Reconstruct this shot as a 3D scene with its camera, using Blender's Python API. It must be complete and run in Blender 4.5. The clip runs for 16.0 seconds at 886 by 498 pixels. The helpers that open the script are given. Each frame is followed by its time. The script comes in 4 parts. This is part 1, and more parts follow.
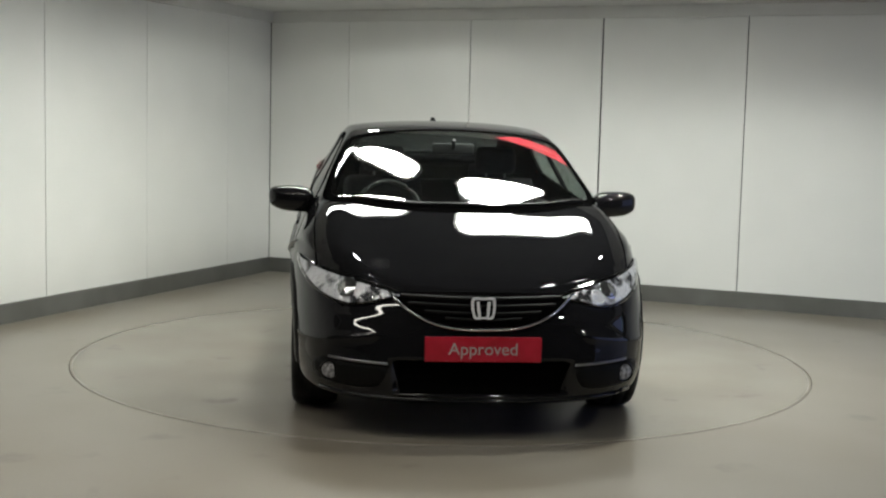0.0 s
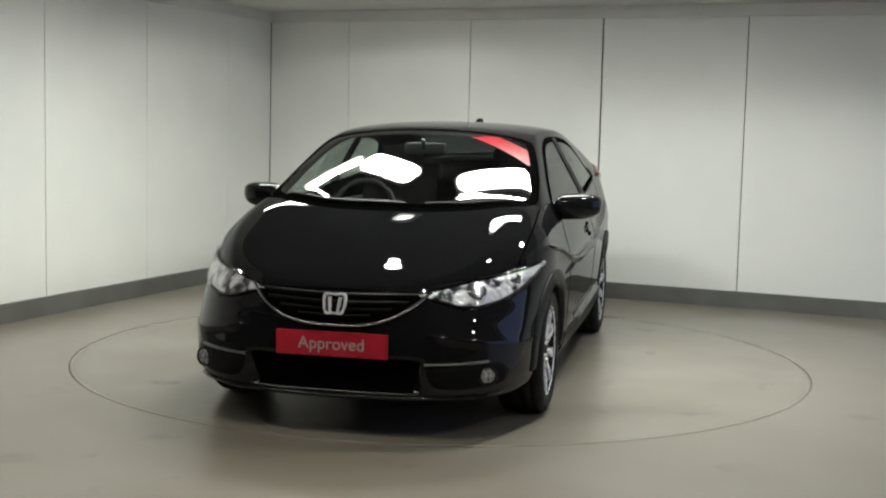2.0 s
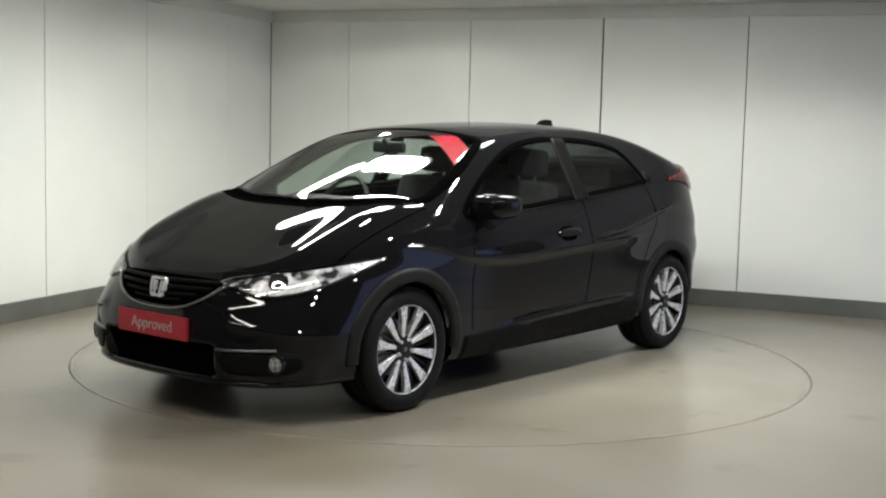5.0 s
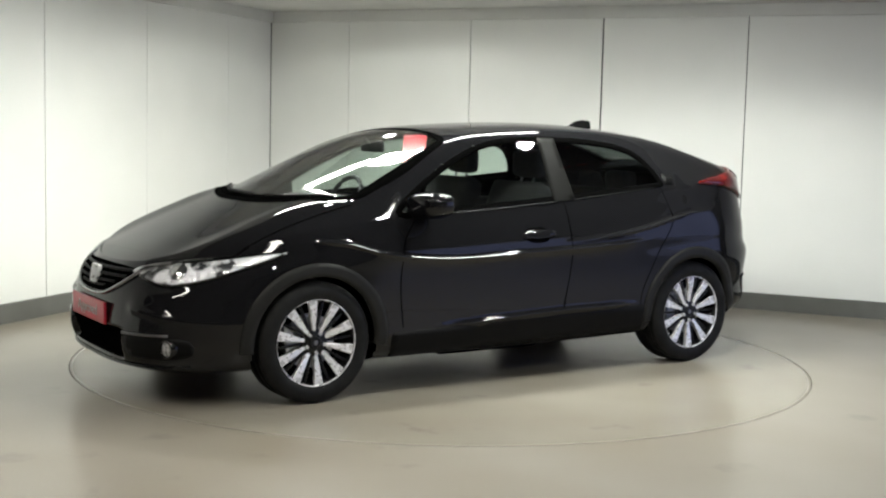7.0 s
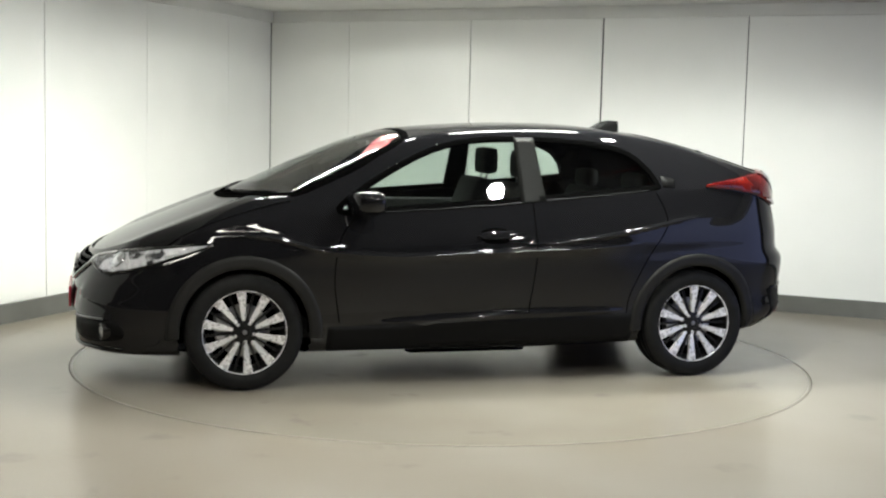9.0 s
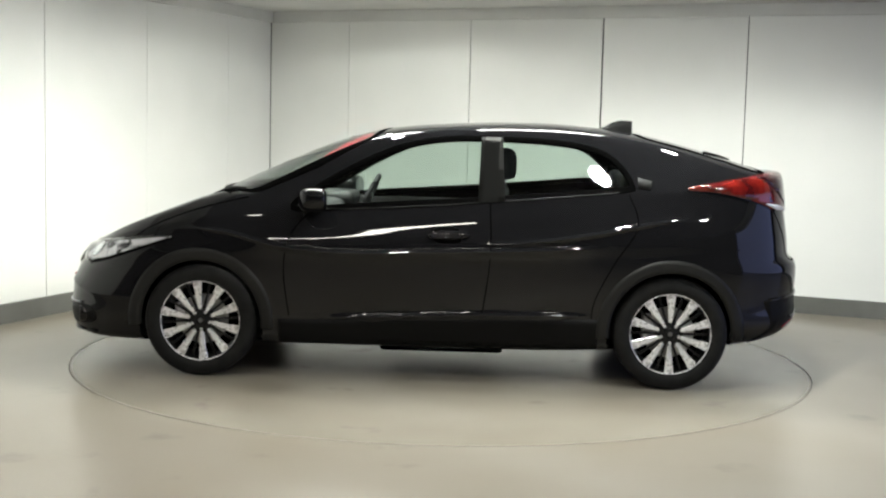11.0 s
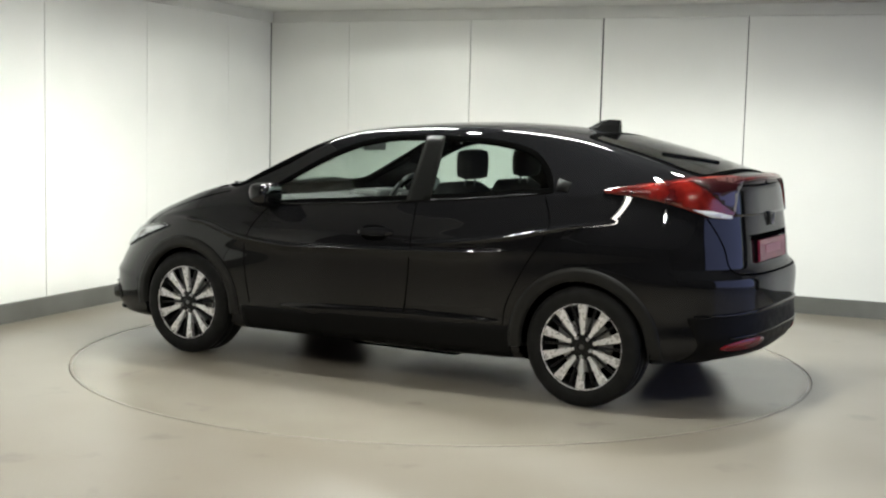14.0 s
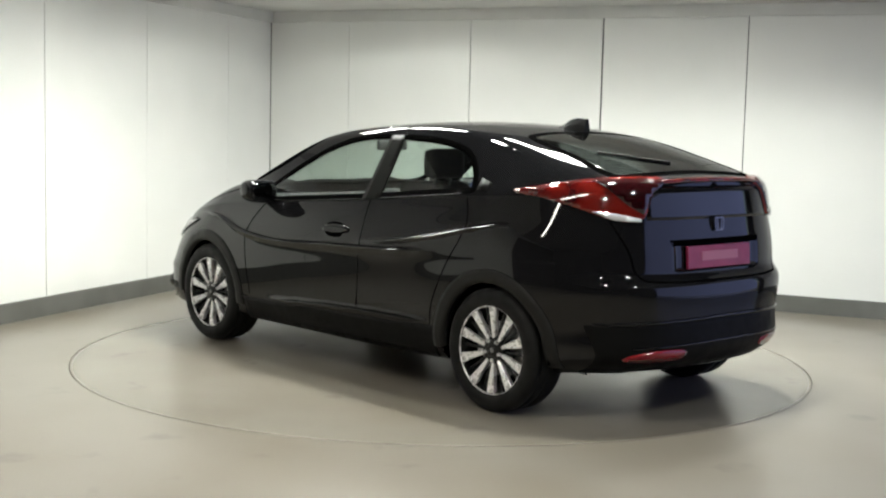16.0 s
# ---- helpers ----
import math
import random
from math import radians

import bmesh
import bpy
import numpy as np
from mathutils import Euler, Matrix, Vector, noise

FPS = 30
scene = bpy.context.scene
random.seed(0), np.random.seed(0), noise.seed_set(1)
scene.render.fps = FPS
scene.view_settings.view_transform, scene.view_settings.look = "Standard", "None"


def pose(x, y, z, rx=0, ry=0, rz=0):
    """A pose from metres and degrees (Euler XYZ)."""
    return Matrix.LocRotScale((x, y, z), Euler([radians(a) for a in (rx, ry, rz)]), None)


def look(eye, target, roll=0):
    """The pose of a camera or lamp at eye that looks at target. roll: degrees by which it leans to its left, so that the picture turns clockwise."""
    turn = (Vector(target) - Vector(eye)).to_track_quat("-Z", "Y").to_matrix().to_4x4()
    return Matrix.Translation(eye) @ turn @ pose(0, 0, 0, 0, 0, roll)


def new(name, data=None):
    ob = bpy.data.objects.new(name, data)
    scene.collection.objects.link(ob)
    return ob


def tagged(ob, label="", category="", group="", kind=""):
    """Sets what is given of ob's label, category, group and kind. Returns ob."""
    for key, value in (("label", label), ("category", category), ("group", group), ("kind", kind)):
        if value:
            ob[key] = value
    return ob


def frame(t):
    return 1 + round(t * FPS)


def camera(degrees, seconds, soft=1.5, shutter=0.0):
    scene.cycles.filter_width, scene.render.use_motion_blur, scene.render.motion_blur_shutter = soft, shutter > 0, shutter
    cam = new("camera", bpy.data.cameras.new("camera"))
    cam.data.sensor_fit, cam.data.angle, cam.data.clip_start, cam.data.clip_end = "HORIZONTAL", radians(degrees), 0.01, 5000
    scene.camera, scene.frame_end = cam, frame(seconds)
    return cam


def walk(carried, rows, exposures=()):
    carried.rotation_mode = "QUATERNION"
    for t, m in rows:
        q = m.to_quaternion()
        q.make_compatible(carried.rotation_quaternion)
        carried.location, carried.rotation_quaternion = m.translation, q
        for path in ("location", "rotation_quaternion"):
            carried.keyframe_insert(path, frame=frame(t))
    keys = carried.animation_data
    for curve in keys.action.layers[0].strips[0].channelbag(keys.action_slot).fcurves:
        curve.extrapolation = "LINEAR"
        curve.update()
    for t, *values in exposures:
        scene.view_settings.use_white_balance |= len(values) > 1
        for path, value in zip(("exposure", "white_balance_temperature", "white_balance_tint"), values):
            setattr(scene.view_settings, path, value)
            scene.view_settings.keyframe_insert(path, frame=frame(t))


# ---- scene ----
from mathutils.bvhtree import BVHTree

# ---- camera: it stands still on its stand ----
cam = camera(39.11, 16.0, soft=2.2)
EYE = (0.0, -7.649, 1.4125)
AIM = (-0.0023, 0.0, 1.4125 - 7.649 * math.tan(radians(5.5856)))
walk(cam, [(0.0, look(EYE, AIM, 1.38)), (16.0, look(EYE, AIM, 1.38))],
     exposures=[(0.0, 0.16), (3.5, 0.25), (6.5, 0.68), (9.0, 0.92), (12.0, 0.93), (16.0, 0.92)])

# ---- plan ----
CORNER = Vector((-1.672, 4.247, 0.0))
ALONG = Vector((0.9158, -0.4017, 0.0))      # along the long back wall
TOWARD = Vector((-0.3613, -0.9325, 0.0))    # along the side wall, towards the camera
CEIL = 2.46
ROOM_A, ROOM_B = 8.6, 12.4
TABLE_R = 2.215


def plan(a, b, z=0.0):
    """A place in the room: a metres along the back wall, b metres out from it."""
    return CORNER + ALONG * a + TOWARD * b + Vector((0, 0, z))


# ---- world and lights ----
world = bpy.data.worlds.new("sky")
scene.world = world
world.use_nodes = True
wn = world.node_tree.nodes
sky = wn.new("ShaderNodeTexSky")
sky.sky_type, sky.sun_disc = "NISHITA", False
sky.sun_elevation, sky.sun_rotation = radians(35), radians(200)
wn["Background"].inputs["Strength"].default_value = 0.1
world.node_tree.links.new(sky.outputs["Color"], wn["Background"].inputs["Color"])

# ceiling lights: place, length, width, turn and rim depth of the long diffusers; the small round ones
# the first two form a V, fitted to the windscreen's reflection from the camera
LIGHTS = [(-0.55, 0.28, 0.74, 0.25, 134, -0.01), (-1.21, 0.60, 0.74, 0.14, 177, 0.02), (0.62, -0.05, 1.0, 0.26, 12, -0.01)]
STRIP = (-1.6, -3.3, 3.3, 0.10, 4, -0.01)
# the last downlight is added out of view to brighten the walls by the corner
SPOTS = [(-0.45, -0.68), (-1.93, -0.15), (0.95, -1.5), (1.55, -0.55), (0.9, -4.4), (2.4, -3.5), (-0.7, 2.35)]


def area_lamp(name, at, target, sx, sy, watts, color, spread=180):
    data = bpy.data.lights.new(name, "AREA")
    data.shape, data.size, data.size_y = "RECTANGLE", sx, sy
    data.energy, data.color, data.spread = watts, color, radians(spread)
    ob = new(name, data)
    ob.matrix_world = look(at, target)
    return ob


for sx, sy in SPOTS[:1] + SPOTS[2:]:
    power = (20 if sy > 1 else 36) if sx < 0 else 86 if sy > -3 else 38
    beam = bpy.data.lights.new("downlight_beam", "SPOT")
    beam.energy, beam.color, beam.spot_size, beam.spot_blend, beam.shadow_soft_size = power, (0.97, 1.0, 0.93), radians(164), 0.2, 0.06
    new("downlight_beam", beam).matrix_world = look((sx, sy, CEIL - 0.03), (sx, sy + 0.001, 0))
area_lamp("door_daylight", plan(ROOM_A + 0.1, 2.85, 1.2), plan(0, 2.85, 1.0), 4.4, 2.0, 8, (0.5, 0.57, 1.0))

# ---- materials ----
def mat(name, color=(0.5, 0.5, 0.5), rough=0.5, metal=0.0, coat=0.0, **more):
    m = bpy.data.materials.new(name)
    m.use_nodes = True
    b = m.node_tree.nodes["Principled BSDF"]
    b.inputs["Base Color"].default_value = (*color, 1)
    b.inputs["Roughness"].default_value = rough
    b.inputs["Metallic"].default_value = metal
    b.inputs["Coat Weight"].default_value = coat
    b.inputs["Coat Roughness"].default_value = 0.02
    for key, value in more.items():
        b.inputs[key.replace("_", " ")].default_value = value
    return m


def noise_node(m, scale, detail=4, coords="Object"):
    n = m.node_tree.nodes
    tex = n.new("ShaderNodeTexNoise")
    tex.inputs["Scale"].default_value, tex.inputs["Detail"].default_value = scale, detail
    co = n.new("ShaderNodeTexCoord")
    m.node_tree.links.new(co.outputs[coords], tex.inputs["Vector"])
    return tex


def vary(m, scale, dark, light, low=0.35, high=0.65, second=None):
    """Colour that wanders between two tones, at one or two scales."""
    n, l = m.node_tree.nodes, m.node_tree.links
    ramp = n.new("ShaderNodeValToRGB")
    ramp.color_ramp.elements[0].position, ramp.color_ramp.elements[1].position = low, high
    ramp.color_ramp.elements[0].color, ramp.color_ramp.elements[1].color = (*dark, 1), (*light, 1)
    tex = noise_node(m, scale, 2)
    l.new(tex.outputs["Fac"], ramp.inputs["Fac"])
    out = ramp.outputs["Color"]
    if second:
        fine = noise_node(m, second, 8)
        mix = n.new("ShaderNodeMix")
        mix.data_type, mix.blend_type = "RGBA", "OVERLAY"
        mix.inputs[0].default_value = 0.12
        l.new(out, mix.inputs[6])
        l.new(fine.outputs["Fac"], mix.inputs[7])
        out = mix.outputs[2]
    l.new(out, n["Principled BSDF"].inputs["Base Color"])
    return m


def stains(m, scale, low, high, keep, detail=5):
    """Sparse darker marks over the colour."""
    t = m.node_tree
    shader = next(n for n in t.nodes if n.type == "BSDF_PRINCIPLED")
    source = shader.inputs["Base Color"].links[0].from_socket
    n = noise_node(m, scale, detail)
    band_map = t.nodes.new("ShaderNodeMapRange")
    band_map.inputs["From Min"].default_value, band_map.inputs["From Max"].default_value = low, high
    band_map.inputs["To Min"].default_value, band_map.inputs["To Max"].default_value = 1.0, keep
    t.links.new(n.outputs[0], band_map.inputs["Value"])
    mul = t.nodes.new("ShaderNodeVectorMath")
    mul.operation = "MULTIPLY"
    t.links.new(source, mul.inputs[0])
    t.links.new(band_map.outputs["Result"], mul.inputs[1])
    t.links.new(mul.outputs["Vector"], shader.inputs["Base Color"])
    return m


def rough_vary(m, scale, low, high, detail=2):
    n, l = m.node_tree.nodes, m.node_tree.links
    mr = n.new("ShaderNodeMapRange")
    mr.inputs["From Min"].default_value, mr.inputs["From Max"].default_value = 0.3, 0.7
    mr.inputs["To Min"].default_value, mr.inputs["To Max"].default_value = low, high
    l.new(noise_node(m, scale, detail).outputs["Fac"], mr.inputs["Value"])
    l.new(mr.outputs["Result"], n["Principled BSDF"].inputs["Roughness"])
    return m


def bump(m, scale, strength, distance=0.002, detail=4):
    n, l = m.node_tree.nodes, m.node_tree.links
    b = n.new("ShaderNodeBump")
    b.inputs["Strength"].default_value, b.inputs["Distance"].default_value = strength, distance
    l.new(noise_node(m, scale, detail).outputs["Fac"], b.inputs["Height"])
    l.new(b.outputs["Normal"], n["Principled BSDF"].inputs["Normal"])
    return m


PAINT = rough_vary(mat("black_paint", (0.0076, 0.0076, 0.0086), 0.35, 0.0, 0.75, Specular_IOR_Level=0.0), 6, 0.3, 0.4)
CLAD = bump(rough_vary(mat("matt_plastic", (0.0065, 0.0065, 0.0066), 0.5, Specular_IOR_Level=0.07), 20, 0.4, 0.55), 400, 0.3, 0.0005)
AERIAL = mat("aerial_plastic", (0.003, 0.003, 0.003), 0.4, Specular_IOR_Level=0.06)
PILLAR = rough_vary(mat("pillar_film", (0.006, 0.006, 0.0057), 0.4, Specular_IOR_Level=0.04), 25, 0.34, 0.46)
ARCH = bump(rough_vary(mat("arch_plastic", (0.013, 0.013, 0.0125), 0.5, Specular_IOR_Level=0.22), 20, 0.42, 0.58), 400, 0.3, 0.0005)
PIANO = mat("gloss_black_trim", (0.006, 0.006, 0.006), 0.06)
RUBBER = bump(rough_vary(mat("tyre_rubber", (0.008, 0.008, 0.008), 0.6, Specular_IOR_Level=0.2), 15, 0.5, 0.75), 200, 0.3, 0.0006)
ALLOY = rough_vary(mat("machined_alloy", (0.8, 0.8, 0.82), 0.3, 0.45), 30, 0.22, 0.36)
DARK_ALLOY = mat("black_alloy", (0.006, 0.006, 0.0065), 0.35, 0.0, 0.08, Specular_IOR_Level=0.25)
CHROME = mat("chrome", (0.8, 0.81, 0.83), 0.08, 1.0)
GREY_STRIP = mat("dark_satin_strip", (0.3, 0.3, 0.31), 0.2, 1.0)
SATIN = mat("satin_metal", (0.22, 0.22, 0.23), 0.3, 1.0)
MIRROR = mat("mirror_glass", (0.16, 0.165, 0.175), 0.04, 1.0)
STEEL = rough_vary(mat("brake_steel", (0.4, 0.4, 0.4), 0.35, 1.0), 40, 0.25, 0.5)
# bright and dark mottling in the colour stands for facet sparkle and black bezel
REFLECTOR = bump(vary(mat("lamp_reflector", (0.7, 0.7, 0.75), 0.14, 0.4), 15, (0.035, 0.035, 0.04), (0.9, 0.9, 0.94), 0.37, 0.52), 30, 0.8, 0.03, 1)
FOG_GLASS = vary(mat("fog_glass", (0.3, 0.3, 0.31), 0.2), 60, (0.12, 0.12, 0.13), (0.45, 0.45, 0.46))
EMBLEM = mat("emblem_silver", (0.7, 0.7, 0.72), 0.35, 0.15)
REDLENS = bump(vary(mat("red_lens", (0.09, 0.004, 0.004), 0.1, 0.0, 0.5), 9, (0.05, 0.0025, 0.003), (0.15, 0.009, 0.006), 0.4, 0.62), 60, 0.08, 0.004, 1)
BUMPER_RED = bump(mat("red_reflector", (0.22, 0.006, 0.014), 0.15, 0.0, 0.4), 90, 0.1, 0.003, 1)
SMOKED = bump(mat("smoked_lens", (0.02, 0.002, 0.003), 0.08, 0.0, 0.5), 60, 0.05, 0.004, 1)
WHITELENS = bump(mat("clear_reverse_lens", (0.75, 0.74, 0.76), 0.1, 0.3, 1.0), 80, 0.4, 0.004, 1)
PLATE_RED = vary(mat("red_plate", (0.42, 0.01, 0.03), 0.3), 12, (0.36, 0.008, 0.022), (0.46, 0.012, 0.035))
# dimmer copy of the plate's red: shade of the rear hollow is in the colour
REAR_RED = vary(mat("shaded_red_plate", (0.3, 0.02, 0.06), 0.3), 12, (0.26, 0.014, 0.05), (0.34, 0.025, 0.07))
LETTER = mat("white_letter", (0.4, 0.37, 0.36), 0.4)
PINK_LETTER = mat("pale_letter", (0.5, 0.16, 0.22), 0.4)
CLOTH = bump(vary(mat("seat_cloth", (0.02, 0.02, 0.022), 0.9), 60, (0.016, 0.016, 0.018), (0.03, 0.03, 0.032)), 300, 0.5, 0.001)
DASH = bump(mat("dash_plastic", (0.02, 0.02, 0.021), 0.6), 250, 0.3, 0.0006)
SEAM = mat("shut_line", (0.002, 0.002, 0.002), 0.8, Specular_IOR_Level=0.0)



def glass_mat(name, color, gloss_least=0.075, fall=5.0):
    """Thin tinted glass: light goes straight through it, and its gloss follows Fresnel."""
    m = bpy.data.materials.new(name)
    m.use_nodes = True
    n, l = m.node_tree.nodes, m.node_tree.links
    n.remove(n["Principled BSDF"])
    through_it, gloss = n.new("ShaderNodeBsdfTransparent"), n.new("ShaderNodeBsdfGlossy")
    mix, weight = n.new("ShaderNodeMixShader"), n.new("ShaderNodeLayerWeight")
    power, gain = n.new("ShaderNodeMath"), n.new("ShaderNodeMath")
    power.operation, gain.operation = "POWER", "MULTIPLY_ADD"
    weight.inputs["Blend"].default_value, power.inputs[1].default_value = 0.5, fall
    gain.inputs[1].default_value, gain.inputs[2].default_value = 0.92 - gloss_least, gloss_least
    l.new(weight.outputs["Facing"], power.inputs[0])
    l.new(power.outputs["Value"], gain.inputs[0])
    through_it.inputs["Color"].default_value = (*color, 1)
    gloss.inputs["Roughness"].default_value = 0.01
    l.new(gain.outputs["Value"], mix.inputs["Fac"])
    l.new(through_it.outputs["BSDF"], mix.inputs[1])
    l.new(gloss.outputs["BSDF"], mix.inputs[2])
    l.new(mix.outputs["Shader"], n["Material Output"].inputs["Surface"])
    return m


GLASS = glass_mat("tinted_glass", (0.72, 0.8, 0.76))
SCREEN_GLASS = glass_mat("windscreen_glass", (0.74, 0.82, 0.78), 0.11, 4.0)
PRIVACY = glass_mat("rear_glass", (0.13, 0.14, 0.14))
LENS = glass_mat("clear_lens", (0.93, 0.94, 0.95))

FLOOR = vary(mat("painted_floor", (0.3, 0.28, 0.25), 0.25), 0.9, (0.225, 0.196, 0.152), (0.28, 0.258, 0.22), 0.3, 0.7, 150)
FLOOR.node_tree.nodes["Principled BSDF"].inputs["Roughness"].default_value = 0.28
TABLE = vary(mat("painted_table", (0.3, 0.28, 0.25), 0.25), 1.1, (0.232, 0.206, 0.164), (0.275, 0.252, 0.212), 0.3, 0.7, 150)
TABLE.node_tree.nodes["Principled BSDF"].inputs["Roughness"].default_value = 0.27
stains(FLOOR, 2.6, 0.64, 0.74, 0.7)
stains(TABLE, 2.9, 0.63, 0.73, 0.72)
WALL = bump(vary(mat("white_wall", (0.78, 0.78, 0.75), 0.45), 1.3, (0.75, 0.755, 0.73), (0.8, 0.8, 0.775), 0.3, 0.7), 90, 0.08, 0.001)
JOINT = mat("wall_joint", (0.045, 0.045, 0.042), 0.8)
SKIRT = bump(vary(mat("grey_skirting", (0.11, 0.11, 0.1), 0.5), 3, (0.1, 0.1, 0.09), (0.135, 0.135, 0.125)), 40, 0.2)
DARK_CEILING = vary(mat("dark_ceiling", (0.09, 0.09, 0.09), 0.9), 1.5, (0.08, 0.08, 0.08), (0.105, 0.105, 0.1))
CEILING = vary(mat("pale_ceiling", (0.62, 0.62, 0.6), 0.85), 1.5, (0.58, 0.58, 0.56), (0.66, 0.66, 0.64))
COVE = vary(mat("grey_coving", (0.66, 0.66, 0.64), 0.6), 2.5, (0.63, 0.63, 0.6), (0.69, 0.69, 0.66))
SEAM_STEEL = vary(mat("worn_steel", (0.2, 0.185, 0.15), 0.35), 2, (0.2, 0.18, 0.145), (0.26, 0.235, 0.19))
PIT = vary(mat("dark_gap", (0.1, 0.09, 0.075), 0.9), 0.8, (0.015, 0.014, 0.012), (0.2, 0.18, 0.148), 0.40, 0.56)


def glow(name, color, strength):
    m = mat(name, color, 0.6)
    b = m.node_tree.nodes["Principled BSDF"]
    b.inputs["Emission Color"].default_value = (*color, 1)
    b.inputs["Emission Strength"].default_value = strength
    return m


DIFFUSER = glow("lit_diffuser", (0.97, 1.0, 0.93), 60.0)
SOFT_DIFFUSER = glow("lit_strip", (1.0, 0.96, 0.87), 27.0)
SPOT_GLOW = glow("lit_downlight", (1.0, 0.96, 0.86), 30.0)
# for walls out of view: made dark so that the car's sides reflect black
UNSEEN_DARK = bump(vary(mat("unseen_dark_wall", (0.03, 0.03, 0.032), 0.9), 4, (0.022, 0.022, 0.024), (0.04, 0.04, 0.042)), 30, 0.5)
DAYLIGHT = glow("bright_daylight", (0.5, 0.56, 1.0), 0.19)


# ---- mesh helpers ----
def part(name, bm, material, parent=None, label="", smooth=False, kind=""):
    """One mesh object out of a bmesh, under its thing or part."""
    me = bpy.data.meshes.new(name)
    bm.to_mesh(me)
    bm.free()
    me.materials.append(material)
    if smooth:
        me.shade_smooth()
    ob = new(name, me)
    ob.parent = parent
    return tagged(ob, label, kind=kind)


def box(bm, cx, cy, cz, sx, sy, sz, bevel=0.0, m=None):
    """A box with its edges rounded off, added to bm."""
    before = set(bm.verts)
    made = bmesh.ops.create_cube(bm, size=1.0, matrix=Matrix.Translation((cx, cy, cz)) @ Matrix.Diagonal((sx, sy, sz, 1)))["verts"]
    if bevel:
        edges = list({e for v in made for e in v.link_edges})
        bmesh.ops.bevel(bm, geom=edges, offset=bevel, segments=2, affect="EDGES", profile=0.6)
    if m is not None:
        bmesh.ops.transform(bm, matrix=m, verts=[v for v in bm.verts if v not in before])
    return bm


def tube(bm, points, radius, sides=8):
    """A round bar along points."""
    rings = []
    for i, p in enumerate(points):
        d = (Vector(points[min(i + 1, len(points) - 1)]) - Vector(points[max(i - 1, 0)])).normalized()
        a = d.orthogonal().normalized()
        b = d.cross(a)
        rings.append([bm.verts.new(Vector(p) + radius * (math.cos(t) * a + math.sin(t) * b))
                      for t in (2 * math.pi * k / sides for k in range(sides))])
    for r, s in zip(rings, rings[1:]):
        for k in range(sides):
            bm.faces.new((r[k], r[(k + 1) % sides], s[(k + 1) % sides], s[k]))
    bm.faces.new(rings[0][::-1]), bm.faces.new(rings[-1])
    return bm


def lathe(bm, profile, sides=64):
    """Turn (radius, y) pairs round the y axis."""
    rings = [[bm.verts.new((r * math.cos(2 * math.pi * k / sides), y, r * math.sin(2 * math.pi * k / sides)))
              for k in range(sides)] for r, y in profile]
    for a, b in zip(rings, rings[1:]):
        for k in range(sides):
            bm.faces.new((a[k], a[(k + 1) % sides], b[(k + 1) % sides], b[k]))
    return bm


def smooth_loop(points, n=6, closed=True):
    """Points of a soft curve through the given ones."""
    pts, out, c = [Vector(p) for p in points], [], len(points)
    for i in range(c if closed else c - 1):
        if closed:
            p0, p1, p2, p3 = (pts[(i + k) % c] for k in (-1, 0, 1, 2))
        else:
            p0, p1, p2, p3 = (pts[min(max(i + k, 0), c - 1)] for k in (-1, 0, 1, 2))
        for k in range(n):
            t = k / n
            out.append(0.5 * (2 * p1 + (p2 - p0) * t + (2 * p0 - 5 * p1 + 4 * p2 - p3) * t * t
                              + (3 * p1 - p0 - 3 * p2 + p3) * t ** 3))
    return out if closed else out + [pts[-1]]


def curve(*knots):
    """A smooth function through (x, value) knots."""
    ks = sorted(knots)
    xs, ys = np.array([k[0] for k in ks]), np.array([k[1] for k in ks])
    d = np.gradient(ys, xs)

    def f(x):
        x = np.clip(np.asarray(x, float), xs[0], xs[-1])
        i = np.clip(np.searchsorted(xs, x) - 1, 0, len(xs) - 2)
        h = xs[i + 1] - xs[i]
        t = (x - xs[i]) / h
        return ((2 * t**3 - 3 * t**2 + 1) * ys[i] + (t**3 - 2 * t**2 + t) * h * d[i]
                + (3 * t**2 - 2 * t**3) * ys[i + 1] + (t**3 - t**2) * h * d[i + 1])
    return f


def inside(poly, x, y):
    hit, n = False, len(poly)
    for i in range(n):
        (x1, y1), (x2, y2) = poly[i], poly[(i + 1) % n]
        if (y1 > y) != (y2 > y) and x < (x2 - x1) * (y - y1) / (y2 - y1) + x1:
            hit = not hit
    return hit


# ---- the room ----
def slab(name, a0, a1, b0, b1, z0, z1, material, parent=None, kind="", label=""):
    """An upright or lying slab in the room's own directions."""
    bm = bmesh.new()
    low = [bm.verts.new(plan(a, b, z0)) for a, b in ((a0, b0), (a1, b0), (a1, b1), (a0, b1))]
    high = [bm.verts.new(plan(a, b, z1)) for a, b in ((a0, b0), (a1, b0), (a1, b1), (a0, b1))]
    bm.faces.new(low[::-1]), bm.faces.new(high)
    for k in range(4):
        bm.faces.new((low[k], low[(k + 1) % 4], high[(k + 1) % 4], high[k]))
    bmesh.ops.recalc_face_normals(bm, faces=bm.faces)
    return part(name, bm, material, parent, label, kind=kind)


